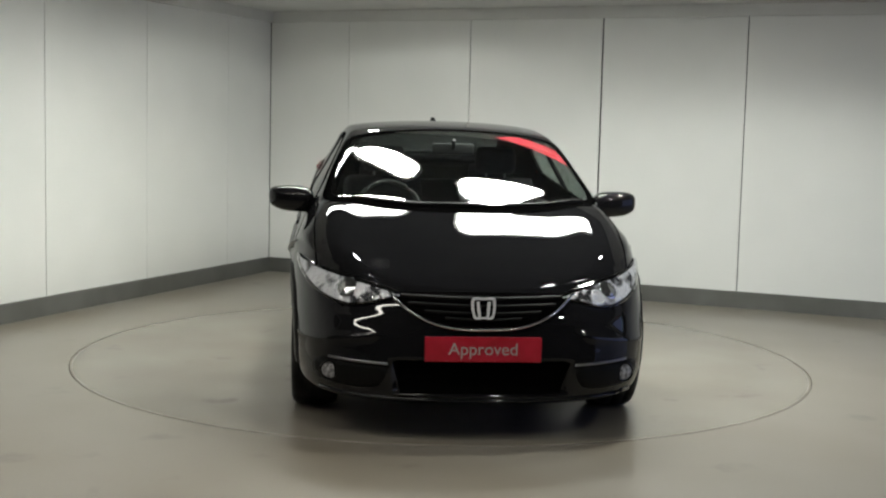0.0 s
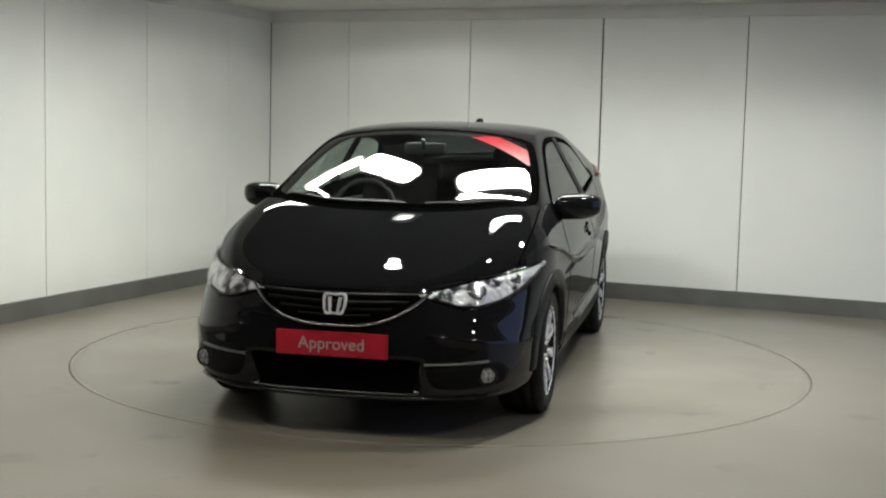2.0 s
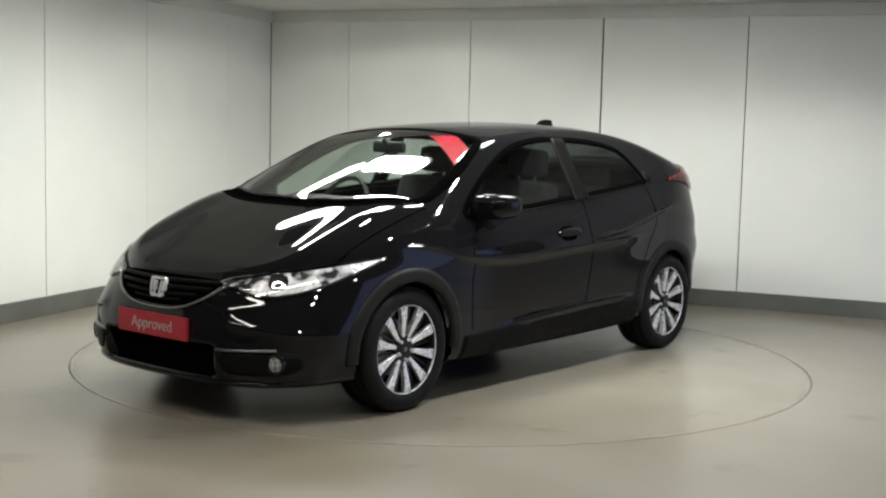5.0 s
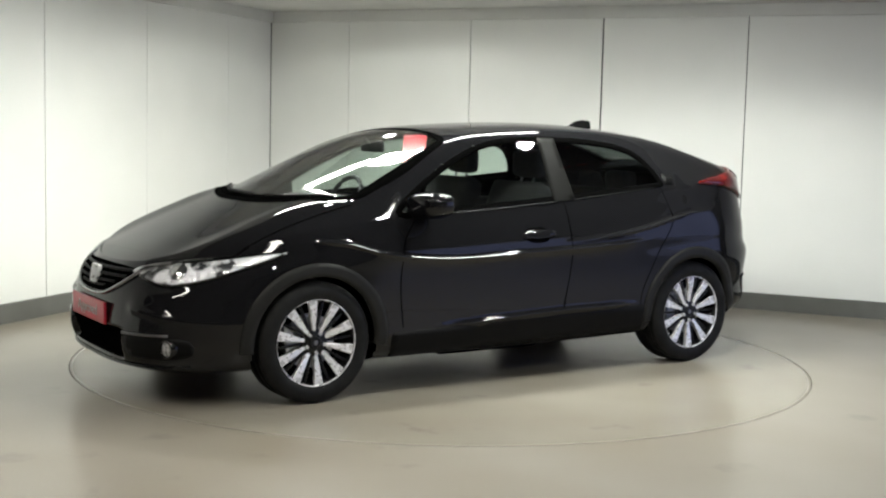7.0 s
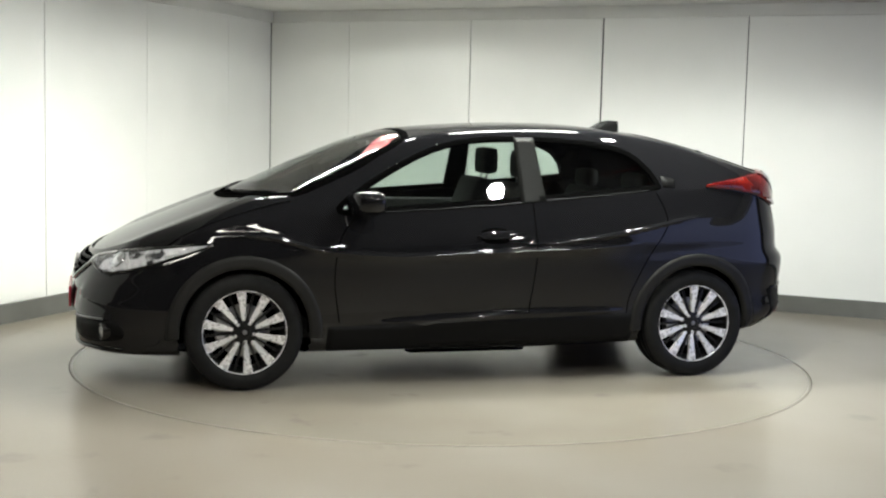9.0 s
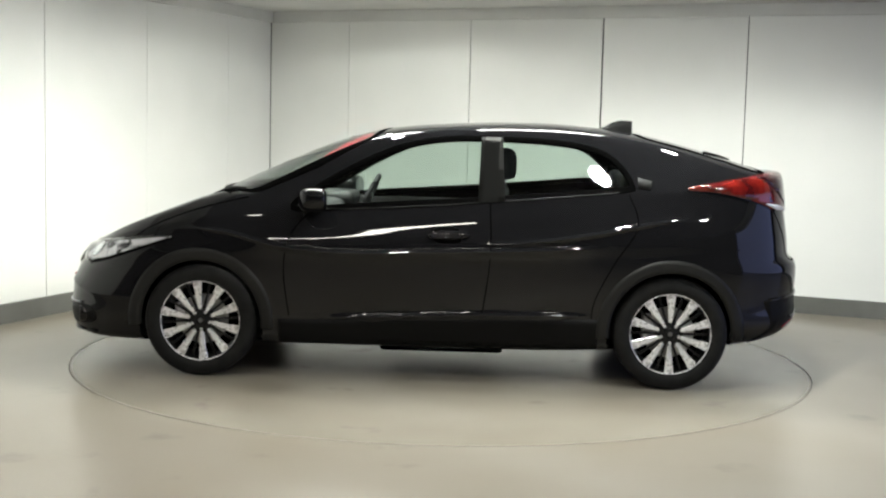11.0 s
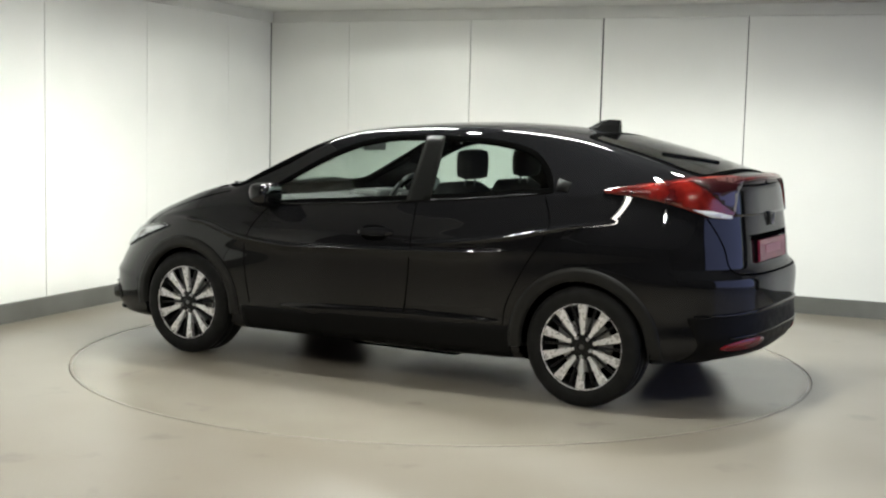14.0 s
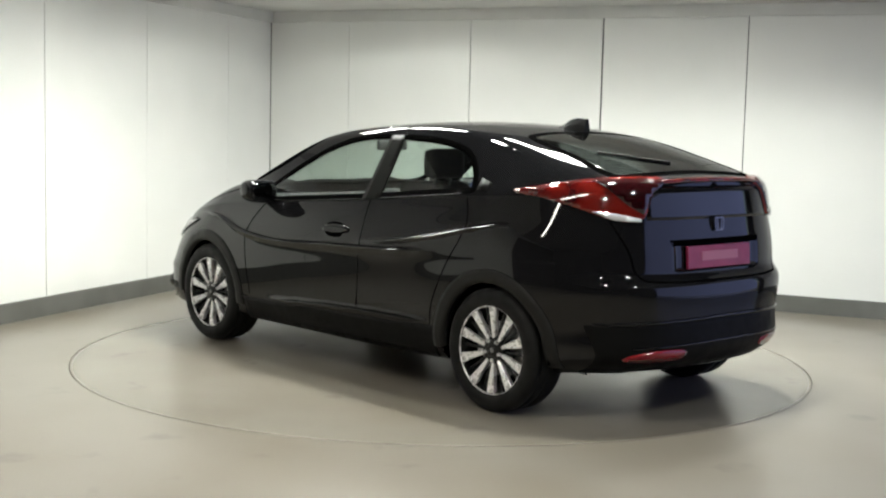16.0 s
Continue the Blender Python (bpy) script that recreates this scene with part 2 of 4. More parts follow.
def floor_with_hole():
    bm = bmesh.new()
    outer = [bm.verts.new(plan(a, b)) for a, b in ((-0.2, -0.2), (ROOM_A + 5, -0.2), (ROOM_A + 5, ROOM_B + 0.2), (-0.2, ROOM_B + 0.2))]
    ring = [bm.verts.new((math.cos(t) * (TABLE_R + 0.001), math.sin(t) * (TABLE_R + 0.001), 0)) for t in np.linspace(0, 2 * math.pi, 128, endpoint=False)]
    edges = [bm.edges.new((c[k], c[(k + 1) % len(c)])) for c in (outer, ring) for k in range(len(c))]
    bmesh.ops.triangle_fill(bm, edges=edges, use_beauty=True)
    bmesh.ops.recalc_face_normals(bm, faces=bm.faces)
    if sum(f.normal.z for f in bm.faces) < 0:
        bmesh.ops.reverse_faces(bm, faces=bm.faces)
    ext = bmesh.ops.extrude_edge_only(bm, edges=[e for e in bm.edges if e.is_boundary and (e.verts[0].co.xy.length < TABLE_R + 0.1)])
    for v in ext["geom"]:
        if isinstance(v, bmesh.types.BMVert):
            v.co.z = -0.012
    return part("floor", bm, FLOOR, kind="structure", label="grey-beige painted concrete floor with a soft shine")


tagged(floor_with_hole(), category="floor")
bm = bmesh.new()
bmesh.ops.create_circle(bm, cap_ends=True, segments=64, radius=TABLE_R + 0.05, matrix=Matrix.Translation((0, 0, -0.011)))
tagged(part("floor_pit", bm, PIT, kind="structure", label="dark gap below the round table's edge"), category="floor")


def turntable():
    turn = Matrix.Rotation(radians(90), 4, "X")
    bm = lathe(bmesh.new(), [(TABLE_R - 0.003, -0.01), (TABLE_R - 0.003, -0.002), (TABLE_R - 0.005, 0.0005), (TABLE_R - 0.02, 0.0005)], 128)
    bmesh.ops.transform(bm, matrix=turn, verts=bm.verts)
    bmesh.ops.recalc_face_normals(bm, faces=bm.faces)
    top = tagged(new("turntable"), "flush round turntable painted grey-beige like the floor", "turntable")
    part("edge_ring", bm, SEAM_STEEL, top, "dull steel edge")
    bm = bmesh.new()
    bmesh.ops.create_circle(bm, cap_ends=True, segments=128, radius=TABLE_R - 0.02)
    part("deck", bm, TABLE, top, "painted deck")
    return top


table = turntable()

# walls: a dark backing with separate white panels in front of it
JOINTS_A = [0.835 + 1.204 * k for k in range(7)]
JOINTS_B = [0.765 + 1.237 * k for k in range(10)]
GAP = 0.0045


def joint_width(along_a, e):
    """Open width of a joint, set so that its line shows as strongly as it should from the camera."""
    if not along_a:
        return GAP * 1.5
    if e < 1.5:
        return GAP * 1.2
    return GAP * (1.8 if e < 2.5 else 3.2 if e < 3.6 else 1.9)


def panelled(name, along_a, joints, end, label):
    """A backing wall with white boards, a dark skirting and a grey coving."""
    if along_a:
        wall = slab(name, -0.2, end, -0.2, -0.02, 0, CEIL, JOINT, kind="structure", label=label)
    else:
        wall = slab(name, -0.2, -0.02, -0.02, end, 0, CEIL, JOINT, kind="structure", label=label)
    tagged(wall, category="wall")
    edges = [0.0] + [j for j in joints if j < end - 0.1] + [end]
    for e0, e1 in zip(edges, edges[1:]):
        lo, hi = e0 + (joint_width(along_a, e0) / 2 if e0 else 0.006), e1 - joint_width(along_a, e1) / 2
        if along_a:
            slab("panel", lo, hi, -0.018, 0.0, 0.13, CEIL, WALL, wall)
        else:
            # boards out of view are made dark for the car's reflections
            slab("panel", -0.018, 0.0, lo, hi, 0.13, CEIL, WALL if lo < JOINTS_B[5] - 0.1 else UNSEEN_DARK, wall)
    return wall


panelled("wall_north", True, JOINTS_A, ROOM_A, "white boarded wall with fine dark upright joints")
panelled("wall_west", False, JOINTS_B, ROOM_B, "white boarded side wall with fine upright joints, made dark where unseen")
for nm, args in (("wall_south", (-0.2, ROOM_A + 0.2, ROOM_B, ROOM_B + 0.2)), ("wall_east_near", (ROOM_A, ROOM_A + 0.2, 5.2, ROOM_B)),
                 ("wall_east_far", (ROOM_A, ROOM_A + 0.2, -0.2, 0.5))):
    tagged(slab(nm, *args, 0, CEIL, UNSEEN_DARK, kind="structure", label="unseen wall behind the camera, made dark to keep the car's reflections black"), category="wall")
tagged(slab("wall_east_lintel", ROOM_A, ROOM_A + 0.2, 0.5, 5.2, 2.25, CEIL, WALL, kind="structure", label="white lintel over the wide doorway"), category="wall")
# the ceiling's middle is out of view; its dark tone is made up to darken reflections
tagged(slab("ceiling", -0.2, ROOM_A + 0.2, -0.2, ROOM_B + 0.2, CEIL, CEIL + 0.15, DARK_CEILING, kind="structure", label="flat ceiling over the turntable, unseen, made dark grey to keep the bonnet's reflections black"), category="ceiling")
tagged(slab("ceiling_border", 0.0, ROOM_A, 0.0, 1.9, CEIL - 0.012, CEIL - 0.001, CEILING, kind="structure", label="pale ceiling border along the wall"), category="ceiling")
tagged(slab("ceiling_border", 0.0, 1.5, 1.9, 7.0, CEIL - 0.012, CEIL - 0.001, CEILING, kind="structure", label="pale ceiling border along the wall"), category="ceiling")
tagged(slab("baseboard", 0.002, ROOM_A, 0.002, 0.03, 0, 0.135, SKIRT, kind="structure", label="dark grey skirting along the wall"), category="skirting")
tagged(slab("baseboard", 0.002, 0.03, 0.03, ROOM_B, 0, 0.135, SKIRT, kind="structure", label="dark grey skirting along the wall"), category="skirting")
tagged(slab("trim", 0.002, ROOM_A, 0.002, 0.05, 2.35, CEIL - 0.014, COVE, kind="structure", label="grey coving below the ceiling"), category="coving")
tagged(slab("trim", 0.002, 0.05, 0.05, ROOM_B, 2.35, CEIL - 0.014, COVE, kind="structure", label="grey coving below the ceiling"), category="coving")
tagged(slab("backdrop", ROOM_A + 4.5, ROOM_A + 4.6, -3, 9, -0.1, 5, DAYLIGHT, kind="structure", label="pale blue daylight outside the doorway"), category="daylight")


def rounded_rim(length, width, r):
    """Outline of a rectangle with round corners."""
    rim = []
    for sx, sy, a0 in ((1, 1, 0), (-1, 1, 90), (-1, -1, 180), (1, -1, 270)):
        for k in range(7):
            a = radians(a0 + 15 * k)
            rim.append((sx * (length / 2 - r) + r * math.cos(a), sy * (width / 2 - r) + r * math.sin(a)))
    return rim


def rounded_slab(length, width, z0, z1, r, m):
    """A flat plate with round corners."""
    bm = bmesh.new()
    rim = rounded_rim(length, width, r)
    low, high = ([bm.verts.new((x, y, z)) for x, y in rim] for z in (z0, z1))
    bm.faces.new(low[::-1]), bm.faces.new(high)
    for k in range(len(rim)):
        n = (k + 1) % len(rim)
        bm.faces.new((low[k], low[n], high[n], high[k]))
    bmesh.ops.transform(bm, matrix=m, verts=bm.verts)
    return bm


def ceiling_light(lx, ly, length, width, turn, rim_depth, lit=DIFFUSER):
    m, r = pose(lx, ly, CEIL, 0, 0, turn), width * 0.44
    top = part("ceiling_light", rounded_slab(length + 0.05, width + 0.05, -0.03, 0.0, r + 0.01, m), CEILING)
    tagged(top, "long white ceiling light with rounded ends, lit", "ceiling light", "lights over the turntable")
    part("diffuser", rounded_slab(length, width, -0.045, -0.028, r, m), lit, top, "glowing white diffuser")
    # the second light's deeper rim is made up to hold light off the side wall
    rim = bmesh.new()
    rows = [[rim.verts.new(m @ Vector((x, y, z))) for x, y in rounded_rim(length + d, width + d, r + 0.01)] for d, z in ((0.05, -0.03), (0.05, -0.042 - rim_depth), (0.03, -0.042 - rim_depth), (0.03, -0.03))]
    for a, b in zip(rows, rows[1:]):
        for k in range(len(a)):
            rim.faces.new((a[k], a[(k + 1) % len(a)], b[(k + 1) % len(a)], b[k]))
    part("rim", rim, CEILING, top, "white rim round the diffuser")


def downlight(lx, ly):
    bm = bmesh.new()
    lathe(bm, [(0.066, 0.0), (0.066, 0.018), (0.09, 0.018), (0.095, 0.0)], 32)
    bmesh.ops.transform(bm, matrix=Matrix.Translation((lx, ly, CEIL)) @ Matrix.Rotation(radians(-90), 4, "X"), verts=bm.verts)
    top = part("downlight", bm, SATIN, None, smooth=True)
    tagged(top, "small round ceiling downlight, lit", "downlight", "downlights over the turntable")
    bm = bmesh.new()
    bmesh.ops.create_circle(bm, cap_ends=True, segments=32, radius=0.068, matrix=Matrix.Translation((lx, ly, CEIL - 0.008)) @ Matrix.Rotation(math.pi, 4, "X"))
    part("lamp_face", bm, SPOT_GLOW, top, "glowing lamp face")


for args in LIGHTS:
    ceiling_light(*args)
ceiling_light(*STRIP, SOFT_DIFFUSER)
for lx, ly in SPOTS:
    downlight(lx, ly)

# ---- the car ----
car = new("car")
tagged(car, "glossy black five-door hatchback with ten-spoke two-tone wheels", "car")

X_CF, X_CR = 1.2, -1.2
# waterlines of the body: foremost x, rearmost x, half width, roundness in front, behind, height along x
ROWS = [
    (1.90, -1.80, 0.62, 3.0, 3.0, curve((2, 0.165), (1, 0.17), (-1, 0.18), (-1.8, 0.25))),
    (2.11, -2.00, 0.825, 3.2, 2.5, curve((2.1, 0.175), (1.6, 0.19), (0.9, 0.2), (-0.9, 0.215), (-1.6, 0.24), (-2, 0.265))),
    (2.18, -2.095, 0.876, 3.2, 3.0, curve((2.1, 0.26), (1.6, 0.28), (0.9, 0.3), (-0.9, 0.32), (-1.6, 0.33), (-2.1, 0.36))),
    (2.18, -2.095, 0.885, 3.2, 3.0, curve((2.1, 0.40), (1.6, 0.41), (0.6, 0.36), (-0.9, 0.42), (-1.6, 0.47), (-2.1, 0.50))),
    (2.165, -2.09, 0.898, 2.8, 3.2, curve((2.1, 0.53), (1.6, 0.54), (0.6, 0.54), (-0.9, 0.58), (-1.6, 0.63), (-2.1, 0.675))),
    (2.15, -2.04, 0.90, 2.55, 3.2, curve((2.1, 0.59), (1.6, 0.63), (0.6, 0.66), (-0.9, 0.71), (-1.6, 0.75), (-2.1, 0.735))),
    (2.12, -2.025, 0.892, 2.45, 3.2, curve((2.1, 0.64), (1.6, 0.70), (0.9, 0.77), (-0.9, 0.84), (-1.6, 0.87), (-2.0, 0.86))),
    (2.07, -1.98, 0.848, 2.3, 3.3, curve((2.07, 0.692), (1.95, 0.726), (1.7, 0.788), (1.3, 0.876), (0.8, 0.925), (0.0, 0.985), (-1.0, 1.055), (-1.5, 1.10), (-1.98, 1.145)), 0.03),
]
HOOD = curve((2.07, 0.680), (1.97, 0.736), (1.85, 0.791), (1.64, 0.880), (1.45, 0.956), (1.38, 0.983), (1.3, 1.0126), (1.2, 1.0455), (1.1, 1.062), (1.0, 1.066), (0.4, 1.08))
ROOF = curve((1.0, 1.26), (0.6, 1.352), (0.3, 1.402), (-0.05, 1.435), (-0.42, 1.45), (-0.79, 1.44), (-1.18, 1.392), (-1.57, 1.296), (-1.98, 1.175))
LEAN = curve((2.1, 1.0), (1.3, 1.05), (0.7, 1.75), (0.0, 1.75), (-0.8, 1.7), (-1.3, 1.4), (-1.98, 1.05))


SHOULDER = curve((1.6, 0.80), (1.4, 0.822), (1.15, 0.812), (0.9, 0.752), (0.6, 0.722), (0.0, 0.736), (-0.7, 0.765), (-1.2, 0.80))
HAUNCH = curve((0.0, 0.76), (-0.35, 0.785), (-0.62, 0.812), (-0.88, 0.853), (-1.27, 0.93), (-1.6, 0.96))
SILL_LINE = curve((0.8, 0.35), (0.5, 0.36), (-0.1, 0.392), (-0.9, 0.402))


def half_width(row, x):
    xf, xr, w, nf, nr, _, *nip = row
    base = w * (1 - (nip[0] if nip else 0) * np.clip((1.25 - x) / 0.6, 0, 1)) * (1 - 0.022 * (np.clip(x, X_CR, X_CF) / 1.2) ** 2)
    s = np.clip(np.where(x > X_CF, (x - X_CF) / (xf - X_CF), np.where(x < X_CR, (x - X_CR) / (xr - X_CR), 0)), 0, 1)
    n = np.where(x > 0, nf, nr)
    return base * (1 - s ** n) ** (1 / n)


def soft_min(a, b, k):
    h = np.clip(0.5 + 0.5 * (b - a) / k, 0, 1)
    return b * (1 - h) + a * h - k * h * (1 - h)


def ramp(v, lo, hi):
    t = np.clip((v - lo) / (hi - lo), 0, 1)
    return t * t * (3 - 2 * t)


def top_height(x, y, edge, belt):
    """Height of bonnet, screen, roof and hatch over the plan."""
    hood = HOOD(x) - 0.038 * (y / 0.75) ** 2 - 0.012 * (y / 0.75) ** 6 + 0.018 * np.exp(-((np.abs(y) - 0.63) / 0.11) ** 2) * ramp(x, 1.05, 1.4)
    run = 1.27 - 0.24 * (y / 0.7) ** 2 - x
    screen = 1.034 + 0.49 * run - 0.075 * np.maximum(run, 0) ** 2
    roof = ROOF(x) - 0.03 * (y / 0.58) ** 2 - 0.012 * (y / 0.6) ** 6
    cabin = soft_min(screen, roof, 0.05)
    top = -soft_min(-hood, -cabin, 0.012)
    return soft_min(belt + (edge - y) * LEAN(x), top, 0.045)


def body_points():
    """Sections of the left half, from the underside's middle line to the roof's."""
    n = 400
    c = (1 - np.cos(np.linspace(0, math.pi, n + 1))) / 2
    lines = []
    for row in ROWS:
        x = row[1] + (row[0] - row[1]) * c
        lines.append(np.stack([x, half_width(row, x), row[5](x)], 1))
    arr = np.array(lines)
    out = [arr[0] * [1, 0, 1], arr[0]]
    for k in range(len(arr) - 1):
        p0, p1, p2, p3 = arr[max(k - 1, 0)], arr[k], arr[k + 1], arr[min(k + 2, len(arr) - 1)]
        cuts = (9, 9, 16, 14, 9, 22, 22)[k]
        for i in range(1, cuts + 1):
            t = i / cuts
            out.append(0.5 * (2 * p1 + (p2 - p0) * t + (2 * p0 - 5 * p1 + 4 * p2 - p3) * t * t + (3 * p1 - p0 - 3 * p2 + p3) * t**3))
    x, edge, belt = arr[-1].T
    for i in range(1, 65):
        y = edge * (1 - i / 64)
        out.append(np.stack([x, y, top_height(x, y, edge, belt)], 1))
    out = np.array(out)
    out[:, :, 1] = np.maximum(out[:, :, 1], 0)
    x, y, z = (out[:, :, k].copy() for k in range(3))
    # sharp shoulder, haunch and sill creases: a thin ledge, a long swell under it, a hollow above
    for line, x0, x1, high, swell, hollow in ((SHOULDER, -0.95, 1.5, 0.018, 0.07, 0.004), (HAUNCH, -1.5, -0.2, 0.015, 0.05, 0.002), (SILL_LINE, -0.9, 0.65, 0.017, 0.05, 0.0)):
        window = ramp(x, x0, x0 + 0.3) * (1 - ramp(x, x1 - 0.3, x1)) * (y > 0.5)
        d = z - line(x)
        ledge = np.where(d < 0, np.exp(np.minimum(d, 0) / swell), 1 - ramp(d, 0, 0.016))
        out[:, :, 1] += (high * ledge - hollow * np.exp(-((d - 0.1) / 0.05) ** 2)) * window
    # hollow of the front bumper: the intake, and a fold beside it
    front = ramp(x, 1.5, 1.7)
    intake = (1 - ramp(y, 0.36, 0.42)) * ramp(z, 0.215, 0.24) * (1 - ramp(z, 0.36, 0.385))
    fold = np.exp(-np.abs(z - 0.50 + 0.16 * (y - 0.4)) / 0.035) * ramp(y, 0.40, 0.5)
    out[:, :, 0] += front * (-0.045 * intake + 0.02 * fold)
    # number plate hollow of the hatch
    back = 1 - ramp(x, -1.8, -1.7)
    out[:, :, 0] += back * 0.012 * (1 - ramp(y, 0.31, 0.36)) * ramp(z, 0.745, 0.765) * (1 - ramp(z, 0.87, 0.9))
    return out


def body_mesh():
    half = body_points()
    other = (half * [1, -1, 1])[-2:0:-1]
    ring = np.concatenate([half, other])
    rows, cols = ring.shape[:2]
    faces = [(r * cols + k, r * cols + k + 1, ((r + 1) % rows) * cols + k + 1, ((r + 1) % rows) * cols + k)
             for r in range(rows) for k in range(cols - 1)]
    me = bpy.data.meshes.new("shell")
    me.from_pydata(ring.reshape(-1, 3).tolist(), [], faces)
    bm = bmesh.new()
    bm.from_mesh(me)
    bpy.data.meshes.remove(me)
    bmesh.ops.remove_doubles(bm, verts=bm.verts, dist=2e-5)
    bmesh.ops.recalc_face_normals(bm, faces=bm.faces)
    return bm


shell = body_mesh()
SKIN = BVHTree.FromBMesh(shell)
HUB_X, HUB_Z = 1.2975, 0.312

# outlines of the openings
SIDE_GLASS = [(0.80, 0.945), (0.62, 1.10), (0.29, 1.275), (0.02, 1.345), (-0.28, 1.36), (-0.66, 1.345), (-0.90, 1.298), (-1.02, 1.21), (-1.075, 1.115), (-1.06, 1.09), (-0.9, 1.072), (-0.3, 1.018), (0.4, 0.965)]
SCREEN = [(1.325, 0.0), (1.305, 0.25), (1.24, 0.46), (1.13, 0.62), (1.04, 0.70), (0.985, 0.715), (0.92, 0.71), (0.70, 0.675), (0.52, 0.628), (0.43, 0.60), (0.385, 0.565), (0.355, 0.46), (0.335, 0.2), (0.33, 0.0)]
HATCH = [(-1.13, 0.0), (-1.14, 0.40), (-1.22, 0.50), (-1.5, 0.53), (-1.80, 0.55), (-1.85, 0.3), (-1.85, 0.0)]


def mirrored(poly):
    return poly + [(x, -y) for x, y in poly[-2:0:-1]]


def loop2(poly, n=5):
    return [(p.x, p.y) for p in smooth_loop([(a, b, 0) for a, b in poly], n)]


SIDE_LOOP = loop2(SIDE_GLASS)
SCREEN_LOOP = loop2(mirrored(SCREEN))
HATCH_LOOP = loop2(mirrored(HATCH))


def cut_shell(bm):
    gone = []
    for f in bm.faces:
        c = f.calc_center_median()
        if abs(c.y) > 0.5 and any((c.x - h) ** 2 + (c.z - HUB_Z) ** 2 < 0.352 ** 2 for h in (HUB_X, -HUB_X)):
            gone.append(f)
        elif c.z > 0.93 and abs(c.y) > 0.45 and abs(f.normal.y) > 0.45 and inside(SIDE_LOOP, c.x, c.z):
            gone.append(f)
        elif c.z > 1.0 and (inside(SCREEN_LOOP, c.x, c.y) or inside(HATCH_LOOP, c.x, c.y)):
            gone.append(f)
    bmesh.ops.delete(bm, geom=gone, context="FACES")
    return bm


part("body", cut_shell(shell.copy()), PAINT, car, "glossy black painted body", smooth=True)


def land(p, way, off):
    """The place on the car's skin that a line through p along way meets, lifted by off."""
    way, p = Vector(way).normalized(), Vector(p)
    if abs(p.y) < 2e-4 and abs(way.y) < 0.5:
        p.y = 2e-4
    hit, normal, _, _ = SKIN.ray_cast(Vector(p) - way * 3, way)
    if hit is None:
        hit, normal, _, _ = SKIN.find_nearest(Vector(p))
    if normal.dot(way) > 0:
        normal = -normal
    return hit + normal * off, normal


def flip_y(bm):
    for v in bm.verts:
        v.co.y = -v.co.y
    bmesh.ops.reverse_faces(bm, faces=bm.faces)
    return bm


def patch(points, way, off=0.004, depth=0.01, step=0.035, side=1):
    """A plate with the outline points, laid on the car's skin along way."""
    way = Vector(way).normalized()
    e1 = way.cross(Vector((0, 0, 1)) if abs(way.z) < 0.9 else Vector((1, 0, 0))).normalized()
    e2 = way.cross(e1)
    bm = bmesh.new()
    f = bm.faces.new([bm.verts.new(Vector(p)) for p in points])
    for e in (e1, e2):
        vals = [Vector(p).dot(e) for p in points]
        for d in np.arange(min(vals) + step, max(vals), step):
            bmesh.ops.bisect_plane(bm, geom=bm.verts[:] + bm.edges[:] + bm.faces[:], plane_co=e * d, plane_no=e)
    bmesh.ops.triangulate(bm, faces=[f for f in bm.faces if len(f.verts) > 4])
    normals = {}
    for v in bm.verts:
        v.co, normals[v] = land(v.co, way, off)
    bmesh.ops.recalc_face_normals(bm, faces=bm.faces)
    if sum(f.normal.dot(way) * f.calc_area() for f in bm.faces) > 0:
        bmesh.ops.reverse_faces(bm, faces=bm.faces)
    if depth:
        rim = [e for e in bm.edges if e.is_boundary]
        src = {}
        for e in rim:
            for v in e.verts:
                src[v] = bm.verts.new(v.co - normals[v] * depth)
        for e in rim:
            a, b = e.verts
            if e.link_loops[0].vert == a:
                a, b = b, a
            bm.faces.new((a, b, src[b], src[a]))
    return flip_y(bm) if side < 0 else bm


def band(outer, inner, way, off=0.004, depth=0.008, closed=True, cross=3, side=1):
    """A strip between two outlines with as many points, laid on the car's skin."""
    bm, n = bmesh.new(), len(outer)
    grid, nor = [], []
    for k in range(cross + 1):
        ln = [land(Vector(a).lerp(Vector(b), k / cross), way, off) for a, b in zip(outer, inner)]
        grid.append([p for p, _ in ln])
        nor.append([m for _, m in ln])
    grid.insert(0, [p - m * depth for p, m in zip(grid[0], nor[0])])
    grid.append([p - m * depth for p, m in zip(grid[-1], nor[-1])])
    vs = [[bm.verts.new(p) for p in row] for row in grid]
    for r, s in zip(vs, vs[1:]):
        for k in range(n if closed else n - 1):
            bm.faces.new((r[k], r[(k + 1) % n], s[(k + 1) % n], s[k]))
    bmesh.ops.recalc_face_normals(bm, faces=bm.faces)
    mid = sum(f.normal.dot(Vector(way)) for f in bm.faces)
    if mid > 0:
        bmesh.ops.reverse_faces(bm, faces=bm.faces)
    return flip_y(bm) if side < 0 else bm


def grown(points, way, d):
    """The outline moved outwards by d, seen along way."""
    way, pts, n = Vector(way).normalized(), [Vector(p) for p in points], len(points)
    turn = sum(((pts[i] - pts[0]).cross(pts[(i + 1) % n] - pts[0])).dot(way) for i in range(n))
    sign = 1 if turn > 0 else -1
    out = []
    for i in range(n):
        t = (pts[(i + 1) % n] - pts[i - 1]).normalized()
        out.append(pts[i] + t.cross(way) * d * sign)
    return out


